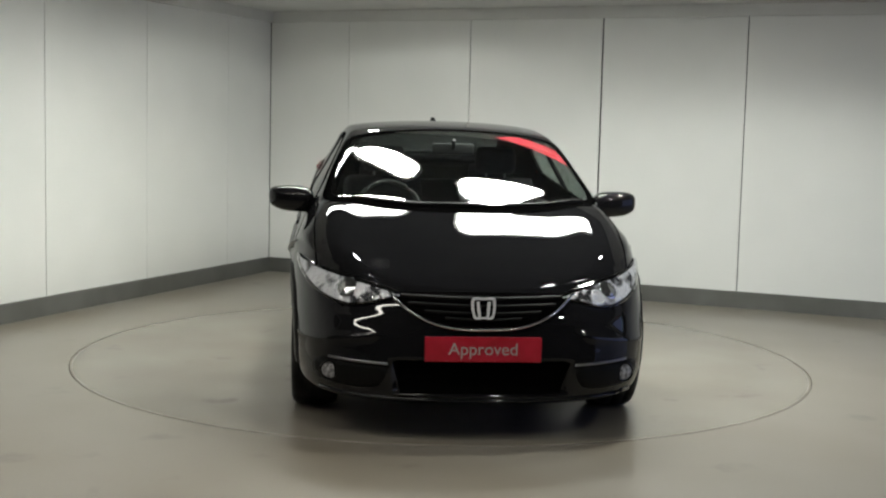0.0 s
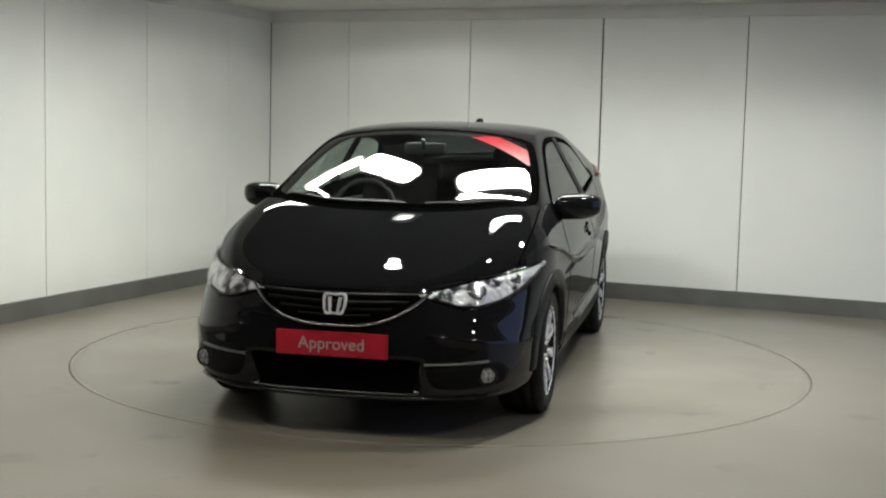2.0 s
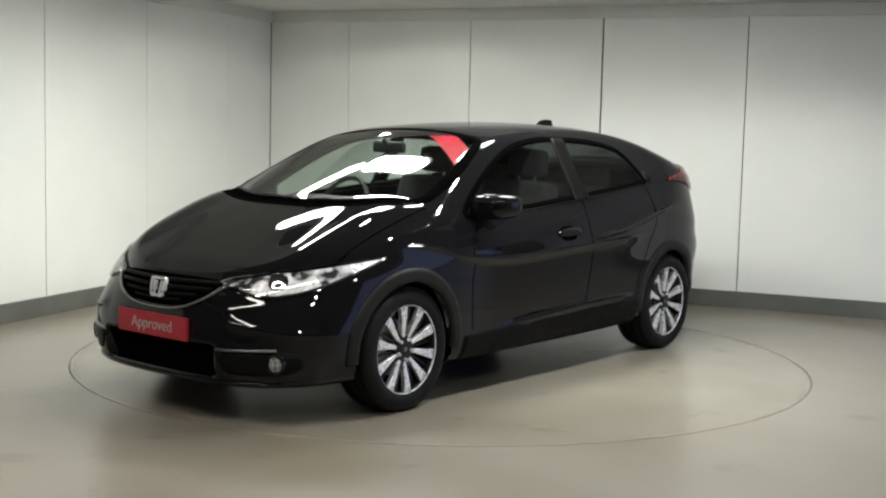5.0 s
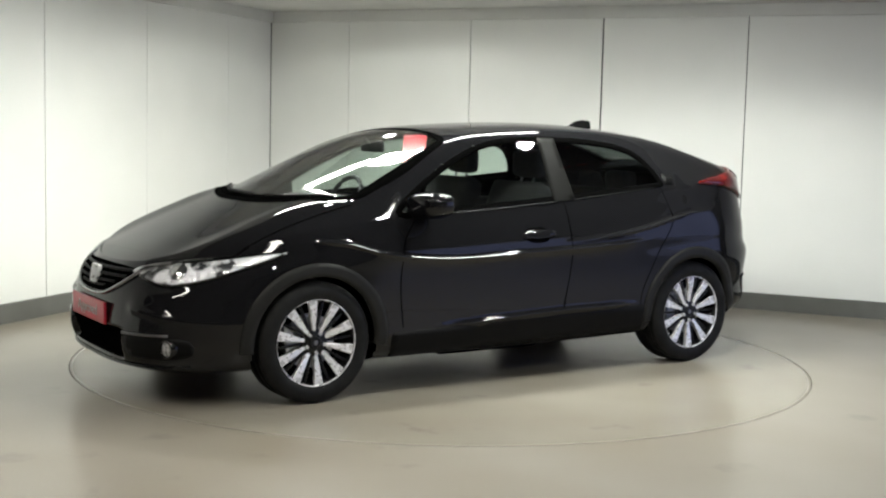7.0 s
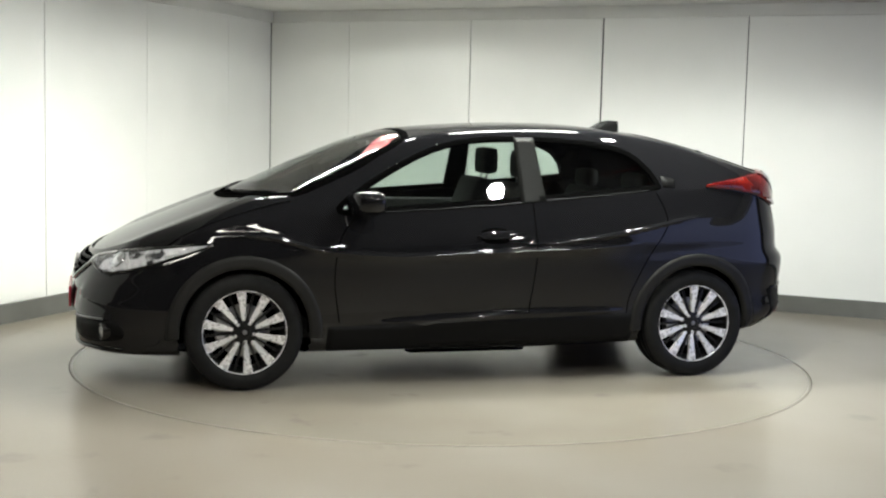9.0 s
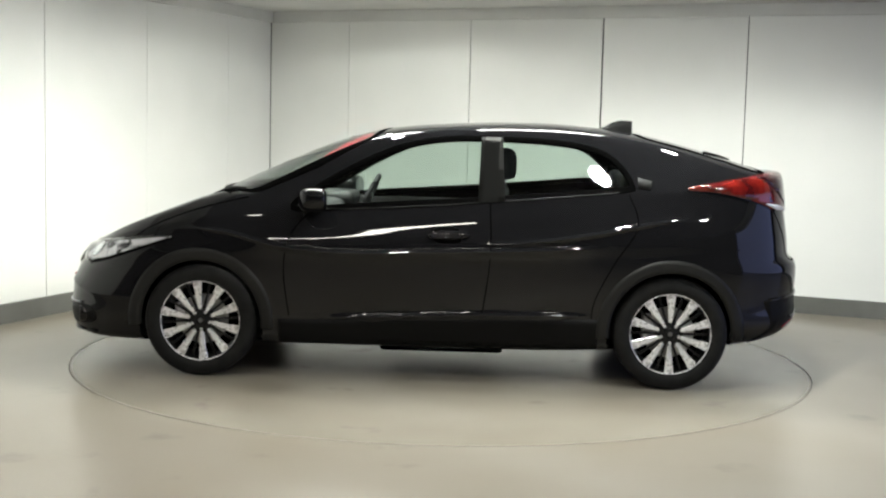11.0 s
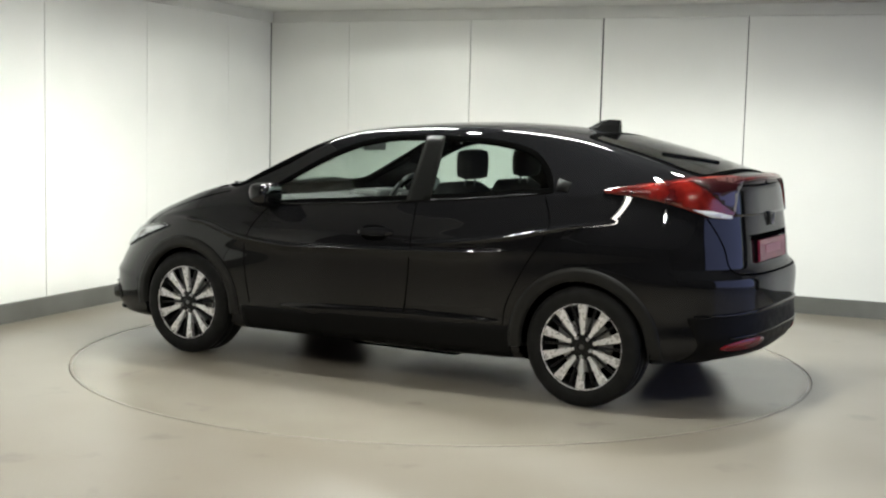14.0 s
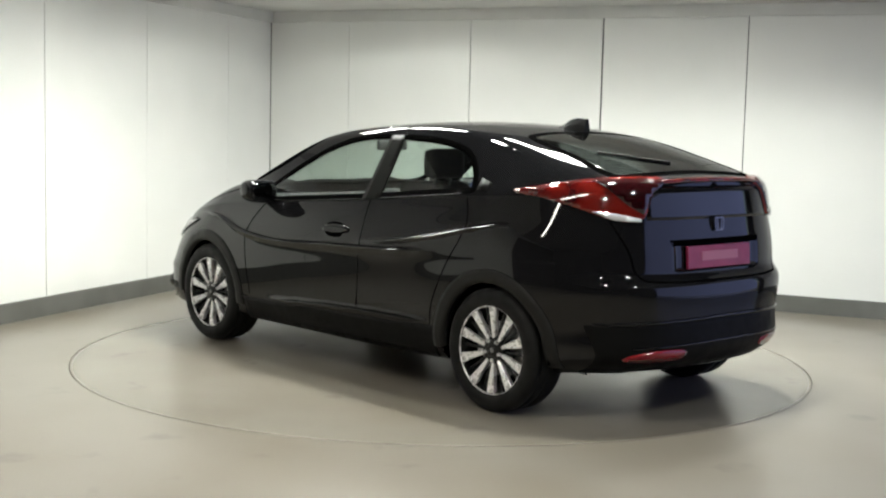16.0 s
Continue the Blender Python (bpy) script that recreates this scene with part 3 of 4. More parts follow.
def stripe(points, width, way, off=0.001, side=1, n=6):
    """A thin line laid on the car's skin."""
    ln = smooth_loop(points, n, closed=False)
    way = Vector(way).normalized()
    a, b = [], []
    for i, p in enumerate(ln):
        t = (ln[min(i + 1, len(ln) - 1)] - ln[max(i - 1, 0)]).normalized().cross(way)
        a.append(p + t * width / 2), b.append(p - t * width / 2)
    return band(a, b, way, off, off + 0.001, closed=False, cross=1, side=side)


LEFT, FRONT, REAR, DOWN = (0, -1, 0), (-1, 0, 0), (1, 0, 0), (0, 0, -1)
BOTH = (1, -1)

# glass and its seals
side3 = [(x, 0.8, z) for x, z in SIDE_LOOP]
screen3 = [(x, y, 1.2) for x, y in SCREEN_LOOP]
hatch3 = [(x, y, 1.2) for x, y in HATCH_LOOP]


def clip_poly(loop, x0, x1):
    """The part of a side outline between two uprights."""
    bm = bmesh.new()
    bm.faces.new([bm.verts.new((x, 0.8, z)) for x, z in loop])
    for x, s in ((x0, -1), (x1, 1)):
        bmesh.ops.bisect_plane(bm, geom=bm.verts[:] + bm.edges[:] + bm.faces[:], plane_co=(x, 0, 0), plane_no=(s, 0, 0), clear_outer=True)
    out = [v.co.copy() for v in list(bm.faces)[0].verts]
    bm.free()
    return out


for s in BOTH:
    for x0, x1, material, lab in ((-0.25, 0.9, GLASS, "clear front side window"), (-1.1, -0.35, GLASS, "lightly tinted rear side window")):
        part("window", patch(clip_poly(SIDE_LOOP, x0, x1), LEFT, 0.001, 0, side=s), material, car, lab, smooth=True).visible_shadow = False
    part("window_seal", band(grown(side3, LEFT, 0.008), grown(side3, LEFT, -0.022), LEFT, 0.003, 0.012, side=s), SEAM, car, "gloss black window surround", smooth=True)
    part("pillar", patch([(-0.235, 0.8, 1.36), (-0.355, 0.8, 1.36), (-0.375, 0.8, 1.012), (-0.225, 0.8, 1.0)], LEFT, 0.005, 0.012, side=s), PILLAR, car, "satin black pillar between the doors", smooth=True)
    part("waist_trim", stripe([(0.74, 0.8, 0.944), (0.4, 0.8, 0.956), (-0.3, 0.8, 1.008), (-1.0, 0.8, 1.076)], 0.006, LEFT, 0.005, s), CLAD, car, smooth=True)
    # small rear handle behind the window
    part("rear_handle", patch([(-1.10, 0.7, 1.16), (-1.18, 0.7, 1.14), (-1.17, 0.7, 1.095), (-1.10, 0.7, 1.10)], LEFT, 0.006, 0.01, side=s), CLAD, car, "hidden rear door handle", smooth=True)
    part("door_handle", patch(smooth_loop([(0.03, 0.8, 0.835), (-0.06, 0.8, 0.85), (-0.17, 0.8, 0.845), (-0.17, 0.8, 0.815), (-0.06, 0.8, 0.805), (0.03, 0.8, 0.81)], 3), LEFT, 0.013, 0.015, 0.02, side=s), PAINT, car, smooth=True)
    # flat dark patch on the skin stands for shade in the hollow behind the handle
    part("handle_shade", patch(smooth_loop([(0.01, 0.8, 0.855), (-0.12, 0.8, 0.86), (-0.13, 0.8, 0.79), (0.0, 0.8, 0.79)], 4), LEFT, 0.002, 0.004, 0.02, side=s), SEAM, car, smooth=True)
part("windscreen", patch(screen3, DOWN, 0.001, 0), SCREEN_GLASS, car, "clear windscreen", smooth=True).visible_shadow = False
part("windscreen_seal", band(grown(screen3, DOWN, 0.014), grown(screen3, DOWN, -0.03), DOWN, 0.003, 0.012), SEAM, car, smooth=True)
part("rear_window", patch(hatch3, DOWN, 0.001, 0), PRIVACY, car, "dark tinted rear window", smooth=True).visible_shadow = False
part("rear_window_seal", band(grown(hatch3, DOWN, 0.012), grown(hatch3, DOWN, -0.03), DOWN, 0.003, 0.012), SEAM, car, smooth=True)

# wheel arches: matt surround and dark liner
for s in BOTH:
    for h in (HUB_X, -HUB_X):
        ang = np.linspace(radians(-5), radians(185), 50)
        outer, inner = ([(h + r * math.cos(a), 0.85, max(HUB_Z + r * math.sin(a), 0.2)) for a in ang] for r in (0.408, 0.34))
        part("arch_trim", band(outer, inner, LEFT, 0.007, 0.03, closed=False, side=s), ARCH, car, "matt dark wheel arch trim", smooth=True)
        bm = bmesh.new()
        prev = None
        for a in np.linspace(radians(-4), radians(184), 40):
            pair = [bm.verts.new((h + 0.356 * math.cos(a), s * y, HUB_Z + 0.356 * math.sin(a))) for y in (0.82, 0.5)]
            if prev:
                bm.faces.new((prev[0], prev[1], pair[1], pair[0]))
            prev = pair
        bmesh.ops.create_circle(bm, cap_ends=True, segments=32, radius=0.356, matrix=Matrix.Translation((h, s * 0.5, HUB_Z)) @ Matrix.Rotation(radians(90), 4, "X"))
        for v in bm.verts:
            v.co.z = max(v.co.z, 0.2)
        part("arch_liner", bm, SEAM, car, smooth=False)
    part("sill", patch([(0.86, 0.85, 0.335), (0.2, 0.85, 0.355), (-0.9, 0.85, 0.385), (-0.9, 0.85, 0.22), (0.86, 0.85, 0.205)], LEFT, 0.006, 0.012, side=s), CLAD, car, "satin dark sill panel", smooth=True)

# strips added along the creases of doors, haunch and sill: a rolled edge with a narrow shelf above it, shaped to catch
# highlight lines
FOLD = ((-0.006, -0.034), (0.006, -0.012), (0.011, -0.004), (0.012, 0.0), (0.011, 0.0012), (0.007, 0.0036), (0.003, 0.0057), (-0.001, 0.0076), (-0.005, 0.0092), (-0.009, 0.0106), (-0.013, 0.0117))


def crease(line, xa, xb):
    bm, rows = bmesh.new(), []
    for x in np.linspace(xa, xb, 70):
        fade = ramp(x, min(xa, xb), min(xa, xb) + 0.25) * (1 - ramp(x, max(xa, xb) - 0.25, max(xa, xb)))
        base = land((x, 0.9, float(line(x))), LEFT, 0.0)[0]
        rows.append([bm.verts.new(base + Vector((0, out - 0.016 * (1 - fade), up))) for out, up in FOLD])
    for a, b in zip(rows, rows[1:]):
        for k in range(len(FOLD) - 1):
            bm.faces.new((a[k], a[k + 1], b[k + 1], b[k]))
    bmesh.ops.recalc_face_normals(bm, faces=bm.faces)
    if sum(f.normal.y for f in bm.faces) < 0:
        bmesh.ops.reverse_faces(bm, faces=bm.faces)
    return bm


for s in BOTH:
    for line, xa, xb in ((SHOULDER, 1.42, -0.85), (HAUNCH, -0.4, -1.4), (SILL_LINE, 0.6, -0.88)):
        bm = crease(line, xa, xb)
        part("highlight_crease", bm if s > 0 else flip_y(bm), PAINT, car, smooth=True)

# shut lines
for s in BOTH:
    for ln in ([(0.70, 0.8, 0.93), (0.80, 0.8, 0.8), (0.83, 0.8, 0.6), (0.80, 0.8, 0.36)],
               [(-0.295, 0.8, 1.01), (-0.30, 0.8, 0.7), (-0.26, 0.8, 0.37)],
               [(-1.05, 0.8, 1.07), (-1.10, 0.8, 0.9), (-0.98, 0.8, 0.7), (-0.88, 0.8, 0.5), (-0.86, 0.8, 0.38)]):
        part("door_gap", stripe(ln, 0.006, LEFT, 0.0012, s), SEAM, car)
    part("bonnet_gap", stripe([(1.98, 0.62, 1), (1.75, 0.735, 1), (1.4, 0.765, 1), (1.05, 0.75, 1)], 0.006, DOWN, 0.0012, s), SEAM, car)
part("bonnet_gap", stripe([(1.14, 0.70, 1.2), (1.255, 0.5, 1.2), (1.335, 0.25, 1.2), (1.355, 0.0, 1.2), (1.335, -0.25, 1.2), (1.255, -0.5, 1.2), (1.14, -0.70, 1.2)], 0.05, DOWN, 0.0012), SEAM, car, "dark scuttle grille under the windscreen")

# headlamps
LAMP = [(2.07, 0.37, 0.662), (1.99, 0.60, 0.713), (1.75, 0.74, 0.748), (1.44, 0.83, 0.778), (1.68, 0.80, 0.690), (1.88, 0.71, 0.622), (1.99, 0.58, 0.597), (2.06, 0.46, 0.625)]
DIAG = (-1, -0.8, 0)
for s in BOTH:
    loop = smooth_loop(LAMP, 5)
    lamp = part("headlamp", patch(loop, DIAG, 0.002, 0.006, side=s), SEAM, car, "dark headlamp housing")
    part("reflector", patch(grown(loop, DIAG, -0.014), DIAG, 0.006, 0.004, 0.02, side=s), REFLECTOR, lamp, "reflector with facet sparkle and black bezel mottled into its colour", smooth=False)
    part("lens", patch(loop, DIAG, 0.014, 0.012, side=s), LENS, lamp, "clear lens", smooth=True).visible_shadow = False
    c, m = land((1.93, 0.60, 0.672), DIAG, 0.006)
    bm = bmesh.new()
    lathe(bm, [(0.05, 0.0), (0.048, 0.006), (0.036, 0.004), (0.03, 0.007), (0.001, 0.012)], 28)
    bmesh.ops.transform(bm, matrix=Matrix.Translation(c) @ m.to_track_quat("Y", "Z").to_matrix().to_4x4(), verts=bm.verts)
    part("projector", bm if s > 0 else flip_y(bm), CHROME, lamp, smooth=True)

# grille, intake, fog lamps
GRILLE = [(2.1, 0.0, 0.675), (2.1, 0.25, 0.672), (2.1, 0.40, 0.655), (2.1, 0.33, 0.60), (2.1, 0.2, 0.548), (2.1, 0.0, 0.532)]
gl = smooth_loop(GRILLE[:-1] + [GRILLE[-1]] + [(x, -y, z) for x, y, z in GRILLE[-2:0:-1]], 5)
grille = part("grille", patch(gl, FRONT, 0.003, 0.006), SEAM, car, "black mesh grille")
for z, w in ((0.648, 0.36), (0.618, 0.33), (0.588, 0.26), (0.562, 0.17)):
    part("slat", stripe([(2.1, -w, z + 0.006), (2.1, 0, z), (2.1, w, z + 0.006)], 0.011, FRONT, 0.012), CLAD, grille, smooth=True)
part("grille_trim", stripe([(2.1, -0.42, 0.666), (2.1, -0.31, 0.583), (2.1, -0.17, 0.53), (2.1, 0, 0.519), (2.1, 0.17, 0.53), (2.1, 0.31, 0.583), (2.1, 0.42, 0.666)], 0.010, FRONT, 0.014), GREY_STRIP, car, "satin metal strip along the grille's lower edge", smooth=True)
part("intake", patch([(2.1, 0.40, 0.37), (2.1, 0.36, 0.225), (2.1, -0.36, 0.225), (2.1, -0.40, 0.37)], FRONT, 0.003, 0.006), SEAM, car, "black lower air intake")
lip = [land((2.0, y, 0.2 + 0.016 * (y / 0.72) ** 2), FRONT, 0.004)[0] for y in np.linspace(-0.72, 0.72, 33)]
part("front_lip", tube(bmesh.new(), lip, 0.009), PAINT, car, smooth=True)
for s in BOTH:
    part("fog_pocket", patch(smooth_loop([(2, 0.43, 0.352), (2, 0.56, 0.360), (2, 0.72, 0.362), (2, 0.755, 0.31), (2, 0.72, 0.262), (2, 0.58, 0.248), (2, 0.46, 0.262)], 3), FRONT, 0.002, 0.004, side=s), CLAD, car, "matt black pocket round the fog lamp", smooth=True)
    part("bumper_trim", stripe([(2, 0.42, 0.362), (2, 0.55, 0.366), (2, 0.68, 0.371)], 0.011, FRONT, 0.010, s), SATIN, car, "bright strip above the fog lamp", smooth=True)
    c, m = land((2.0, 0.675, 0.308), FRONT, 0.004)
    m = (m + Vector((1.2, 0, 0))).normalized()
    for nm, prof, material in (("fog_lamp", [(0.046, -0.03), (0.046, 0.010), (0.039, 0.012), (0.037, 0.003)], PIANO),
                               ("bulb_glass", [(0.037, 0.003), (0.026, 0.009), (0.001, 0.012)], FOG_GLASS)):
        bm = bmesh.new()
        lathe(bm, prof, 28)
        bmesh.ops.transform(bm, matrix=Matrix.Translation(c) @ m.to_track_quat("Y", "Z").to_matrix().to_4x4(), verts=bm.verts)
        part(nm, bm if s > 0 else flip_y(bm), material, car, smooth=True)


def badge(x, z, size, way, metal):
    """A plain bright emblem: a rounded frame round two bars."""
    bm = bmesh.new()
    frame_pts = smooth_loop([(0.5, 0, 0.42), (0, 0, 0.46), (-0.5, 0, 0.42), (-0.42, 0, -0.38), (0, 0, -0.42), (0.42, 0, -0.38)], 4)
    k = len(frame_pts)
    inner = [p * 0.81 for p in frame_pts]
    rows = [[bm.verts.new(p + Vector((0, y, 0))) for p in pts] for pts, y in ((frame_pts, -0.1), (frame_pts, 0.08), (inner, 0.08), (inner, -0.1))]
    for a, b in zip(rows, rows[1:]):
        for i in range(k):
            bm.faces.new((a[i], a[(i + 1) % k], b[(i + 1) % k], b[i]))
    for sx in BOTH:
        box(bm, sx * 0.21, 0.0, 0.0, 0.12, 0.18, 0.68, 0.02, Matrix.Rotation(radians(6 * sx), 4, "Y"))
    bmesh.ops.recalc_face_normals(bm, faces=bm.faces)
    c, m = land((x, 0, z), way, 0.012)
    m = (m + Vector(way) * -1.5).normalized()
    bmesh.ops.transform(bm, matrix=Matrix.Translation(c) @ m.to_track_quat("Y", "Z").to_matrix().to_4x4() @ Matrix.Scale(size, 4), verts=bm.verts)
    return part("badge", bm, metal, car, "bright metal emblem")


badge(2.1, 0.606, 0.104, FRONT, EMBLEM)
badge(-2.0, 0.965, 0.072, REAR, SATIN)


def plate(c, m, text):
    """A red dealer plate, with its writing or plain bars for it."""
    pl = part("number_plate", box(bmesh.new(), 0, 0, 0, 0.52, 0.014, 0.111, 0.003), PLATE_RED if text else REAR_RED, car, "red dealer plate with pale lettering")
    pl.matrix_local = Matrix.Translation(c) @ m
    if text:
        data = bpy.data.curves.new("lettering", "FONT")
        data.body, data.size, data.extrude, data.align_x, data.align_y = text, 0.077, 0.001, "CENTER", "CENTER"
        tmp = bpy.data.objects.new("lettering", data)
        me = bpy.data.meshes.new_from_object(tmp)
        bpy.data.objects.remove(tmp)
        ob = new("lettering", me)
        ob.parent = pl
        me.materials.clear()
        me.materials.append(LETTER)
        ob.matrix_local = Matrix.Translation((0.0, 0.0085, 0.0)) @ Matrix.Rotation(radians(180), 4, "Z") @ Matrix.Rotation(radians(90), 4, "X")
    else:
        bm = box(bmesh.new(), 0, 0.0085, 0.004, 0.30, 0.002, 0.045, 0.0005)
        part("bar", bm, PINK_LETTER, pl)
    return pl


plate(Vector((2.187, 0, 0.436)), Matrix.Rotation(radians(-90), 4, "Z"), "Approved")

# tail lamps, hatch panel, rear bumper pieces
TAIL = [(-1.38, 0.80, 1.105), (-1.60, 0.77, 1.145), (-1.80, 0.70, 1.175), (-1.95, 0.52, 1.185), (-1.99, 0.40, 1.175), (-1.98, 0.48, 1.12), (-1.96, 0.53, 1.0), (-1.90, 0.66, 0.995), (-1.75, 0.77, 1.05), (-1.55, 0.80, 1.088)]
RDIAG = (1, -0.9, 0)
for s in BOTH:
    lamp = part("tail_lamp", patch(smooth_loop(TAIL, 4), RDIAG, 0.016, 0.02, side=s), REDLENS, car, "red tail lamp", smooth=True)
    part("smoked_end", patch([(-1.80, 0.70, 1.168), (-1.95, 0.52, 1.178), (-1.985, 0.405, 1.168), (-1.975, 0.48, 1.12), (-1.962, 0.53, 1.02), (-1.93, 0.60, 1.06), (-1.88, 0.655, 1.12)], RDIAG, 0.019, 0.004, 0.03, side=s), SMOKED, lamp, "dark smoked inner end", smooth=True)
    part("reversing_lens", patch([(-1.82, 0.73, 1.03), (-1.90, 0.66, 1.024), (-1.965, 0.55, 1.0), (-1.965, 0.55, 0.985), (-1.90, 0.66, 0.992)], RDIAG, 0.020, 0.006, 0.02, side=s), WHITELENS, lamp, "clear reversing light", smooth=True)
    part("rear_reflector", patch(smooth_loop([(-2, 0.60, 0.362), (-2, 0.46, 0.385), (-2, 0.32, 0.375), (-2, 0.33, 0.338), (-2, 0.48, 0.325), (-2, 0.62, 0.335)], 3), REAR, 0.006, 0.008, 0.03, side=s), BUMPER_RED, car, "red bumper reflector", smooth=True)
part("hatch_panel", patch([(-2, 0.50, 1.155), (-2, 0.49, 0.995), (-2, -0.49, 0.995), (-2, -0.50, 1.155)], REAR, 0.005, 0.008), PIANO, car, "dark glass panel below the spoiler", smooth=True)
part("grip_recess", patch([(-2, 0.37, 0.898), (-2, 0.35, 0.868), (-2, -0.35, 0.868), (-2, -0.37, 0.898)], REAR, 0.002, 0.004), SEAM, car, "dark grip recess above the rear plate")
part("hatch_gap", stripe([(-1.9, 0.66, 0.99), (-2, 0.60, 0.85), (-2, 0.56, 0.73), (-2, 0.45, 0.705), (-2, 0, 0.70), (-2, -0.45, 0.705), (-2, -0.56, 0.73), (-2, -0.60, 0.85), (-1.9, -0.66, 0.99)], 0.008, REAR, 0.0015), SEAM, car)
part("bumper_insert", patch([(-2, 0.76, 0.50), (-2.1, 0.4, 0.52), (-2.1, 0, 0.525), (-2.1, -0.4, 0.52), (-2, -0.76, 0.50), (-2, -0.70, 0.26), (-2.1, -0.4, 0.245), (-2.1, 0, 0.24), (-2.1, 0.4, 0.245), (-2, 0.70, 0.26)], REAR, 0.003, 0.006), CLAD, car, "matt black lower rear bumper", smooth=True)
# round bars added on the bumper's creases, shaped to catch thin highlights
for z, w, r in ((0.522, 0.74, 0.010), (0.405, 0.6, 0.007)):
    edge = [land((-2.1, y, z - 0.02 * (y / 0.75) ** 2), REAR, 0.0)[0] for y in np.linspace(-w, w, 41)]
    part("bumper_edge", tube(bmesh.new(), edge, r), PAINT, car, "thin bar along the rear bumper's crease, added to catch a highlight", smooth=True)
c, m = land((-2.0, 0, 0.81), REAR, 0.01)
plate(c, m.to_track_quat("Y", "Z").to_matrix().to_4x4(), "")


def spoiler():
    bm = bmesh.new()
    n, prev = 28, None
    for k in range(n + 1):
        u = -1 + 2 * k / n
        y, bow = u * 0.585, 0.035 + 0.10 * u * u
        z = 1.182 - 0.05 * u ** 4
        thin = 1 - 0.8 * abs(u) ** 7
        ring = [bm.verts.new((-1.9 + (x + 1.9) * thin + bow, y, z + dz * thin)) for x, dz in
                ((-1.80, 0.03), (-1.9, 0.022), (-2.03, 0.014), (-2.045, 0.006), (-2.0, -0.010), (-1.85, -0.03))]
        if prev:
            for i in range(6):
                bm.faces.new((prev[i], prev[(i + 1) % 6], ring[(i + 1) % 6], ring[i]))
        else:
            bm.faces.new(ring)
        prev = ring
    bm.faces.new(prev[::-1])
    bmesh.ops.recalc_face_normals(bm, faces=bm.faces)
    sp = part("spoiler", bm, PAINT, car, "black lip spoiler across the hatch", smooth=True)
    bm = tube(bmesh.new(), [(-2.004 + 0.10 * u * u, u * 0.55, 1.186 - 0.05 * u ** 4) for u in np.linspace(-0.97, 0.97, 25)], 0.011)
    part("light_strip", bm, REDLENS, sp, "thin red light strip", smooth=True)


spoiler()


def fin():
    bm = bmesh.new()
    prof = [(-0.94, 0.02, 0.0), (-0.985, 0.032, 0.026), (-1.03, 0.032, 0.056), (-1.075, 0.03, 0.071), (-1.14, 0.026, 0.078), (-1.138, 0.026, 0.05), (-1.14, 0.024, 0.0)]
    prev = None
    for x, w, h in prof:
        z = float(ROOF(x)) - 0.004
        ring = [bm.verts.new((x, yy, z + zz)) for yy, zz in ((w, 0), (w * 0.75, h * 0.55), (w * 0.35, h + 0.002), (-w * 0.35, h + 0.002), (-w * 0.75, h * 0.55), (-w, 0))]
        if prev:
            for i in range(5):
                bm.faces.new((prev[i], prev[i + 1], ring[i + 1], ring[i]))
        prev = ring
    bm.faces.new(prev)
    bmesh.ops.recalc_face_normals(bm, faces=bm.faces)
    part("roof_aerial", bm, AERIAL, car, "black shark-fin aerial")


fin()


def mirror(s):
    bm = bmesh.new()
    bmesh.ops.create_uvsphere(bm, u_segments=24, v_segments=14, radius=1.0)
    for v in bm.verts:
        x, y, z = v.co
        r = lambda q: math.copysign(abs(q) ** 0.62, q)
        v.co = (0.65 + 0.10 * (r(x) if x > 0 else 0.5 * r(x)) - 0.03 * y, 0.905 + 0.128 * r(y), 1.0 + (0.070 - 0.008 * y) * r(z) + 0.012 * y)
    mr = part("door_mirror", bm if s > 0 else flip_y(bm), PAINT, car, "gloss black door mirror", smooth=True)
    bm = box(bmesh.new(), 0, 0, 0, 0.05, 0.12, 0.035, 0.012, Matrix.Translation((0.68, 0.835, 0.955)) @ Matrix.Rotation(radians(25), 4, "X"))
    part("mirror_foot", bm if s > 0 else flip_y(bm), CLAD, mr, smooth=True)
    bm = bmesh.new()
    bmesh.ops.create_uvsphere(bm, u_segments=20, v_segments=10, radius=1.0)
    for v in bm.verts:
        v.co = (0.602 + 0.004 * v.co.x - 0.02 * v.co.y, 0.905 + 0.10 * math.copysign(abs(v.co.y) ** 0.7, v.co.y), 1.0 + 0.055 * math.copysign(abs(v.co.z) ** 0.7, v.co.z))
    part("mirror_glass", bm if s > 0 else flip_y(bm), MIRROR, mr, smooth=True)


for s in BOTH:
    mirror(s)

# wipers
for pts in ([(1.31, 0.10, 1.2), (1.275, -0.28, 1.2), (1.14, -0.58, 1.2)], [(1.29, 0.20, 1.2), (1.215, 0.47, 1.2), (1.09, 0.64, 1.2)]):
    part("wiper", stripe(pts, 0.016, DOWN, 0.014), CLAD, car, "black wiper blade")
part("rear_wiper", stripe([(-1.72, 0.02, 1.3), (-1.62, 0.22, 1.3), (-1.52, 0.36, 1.3)], 0.014, DOWN, 0.012), CLAD, car, "black rear wiper")
sash = part("windscreen_sticker", patch([(0.44, 0.25, 1.3), (0.365, 0.38, 1.3), (0.54, 0.645, 1.2), (0.68, 0.63, 1.2)], DOWN, -0.005, 0), PLATE_RED, car, "red diagonal sticker in the windscreen's top corner")

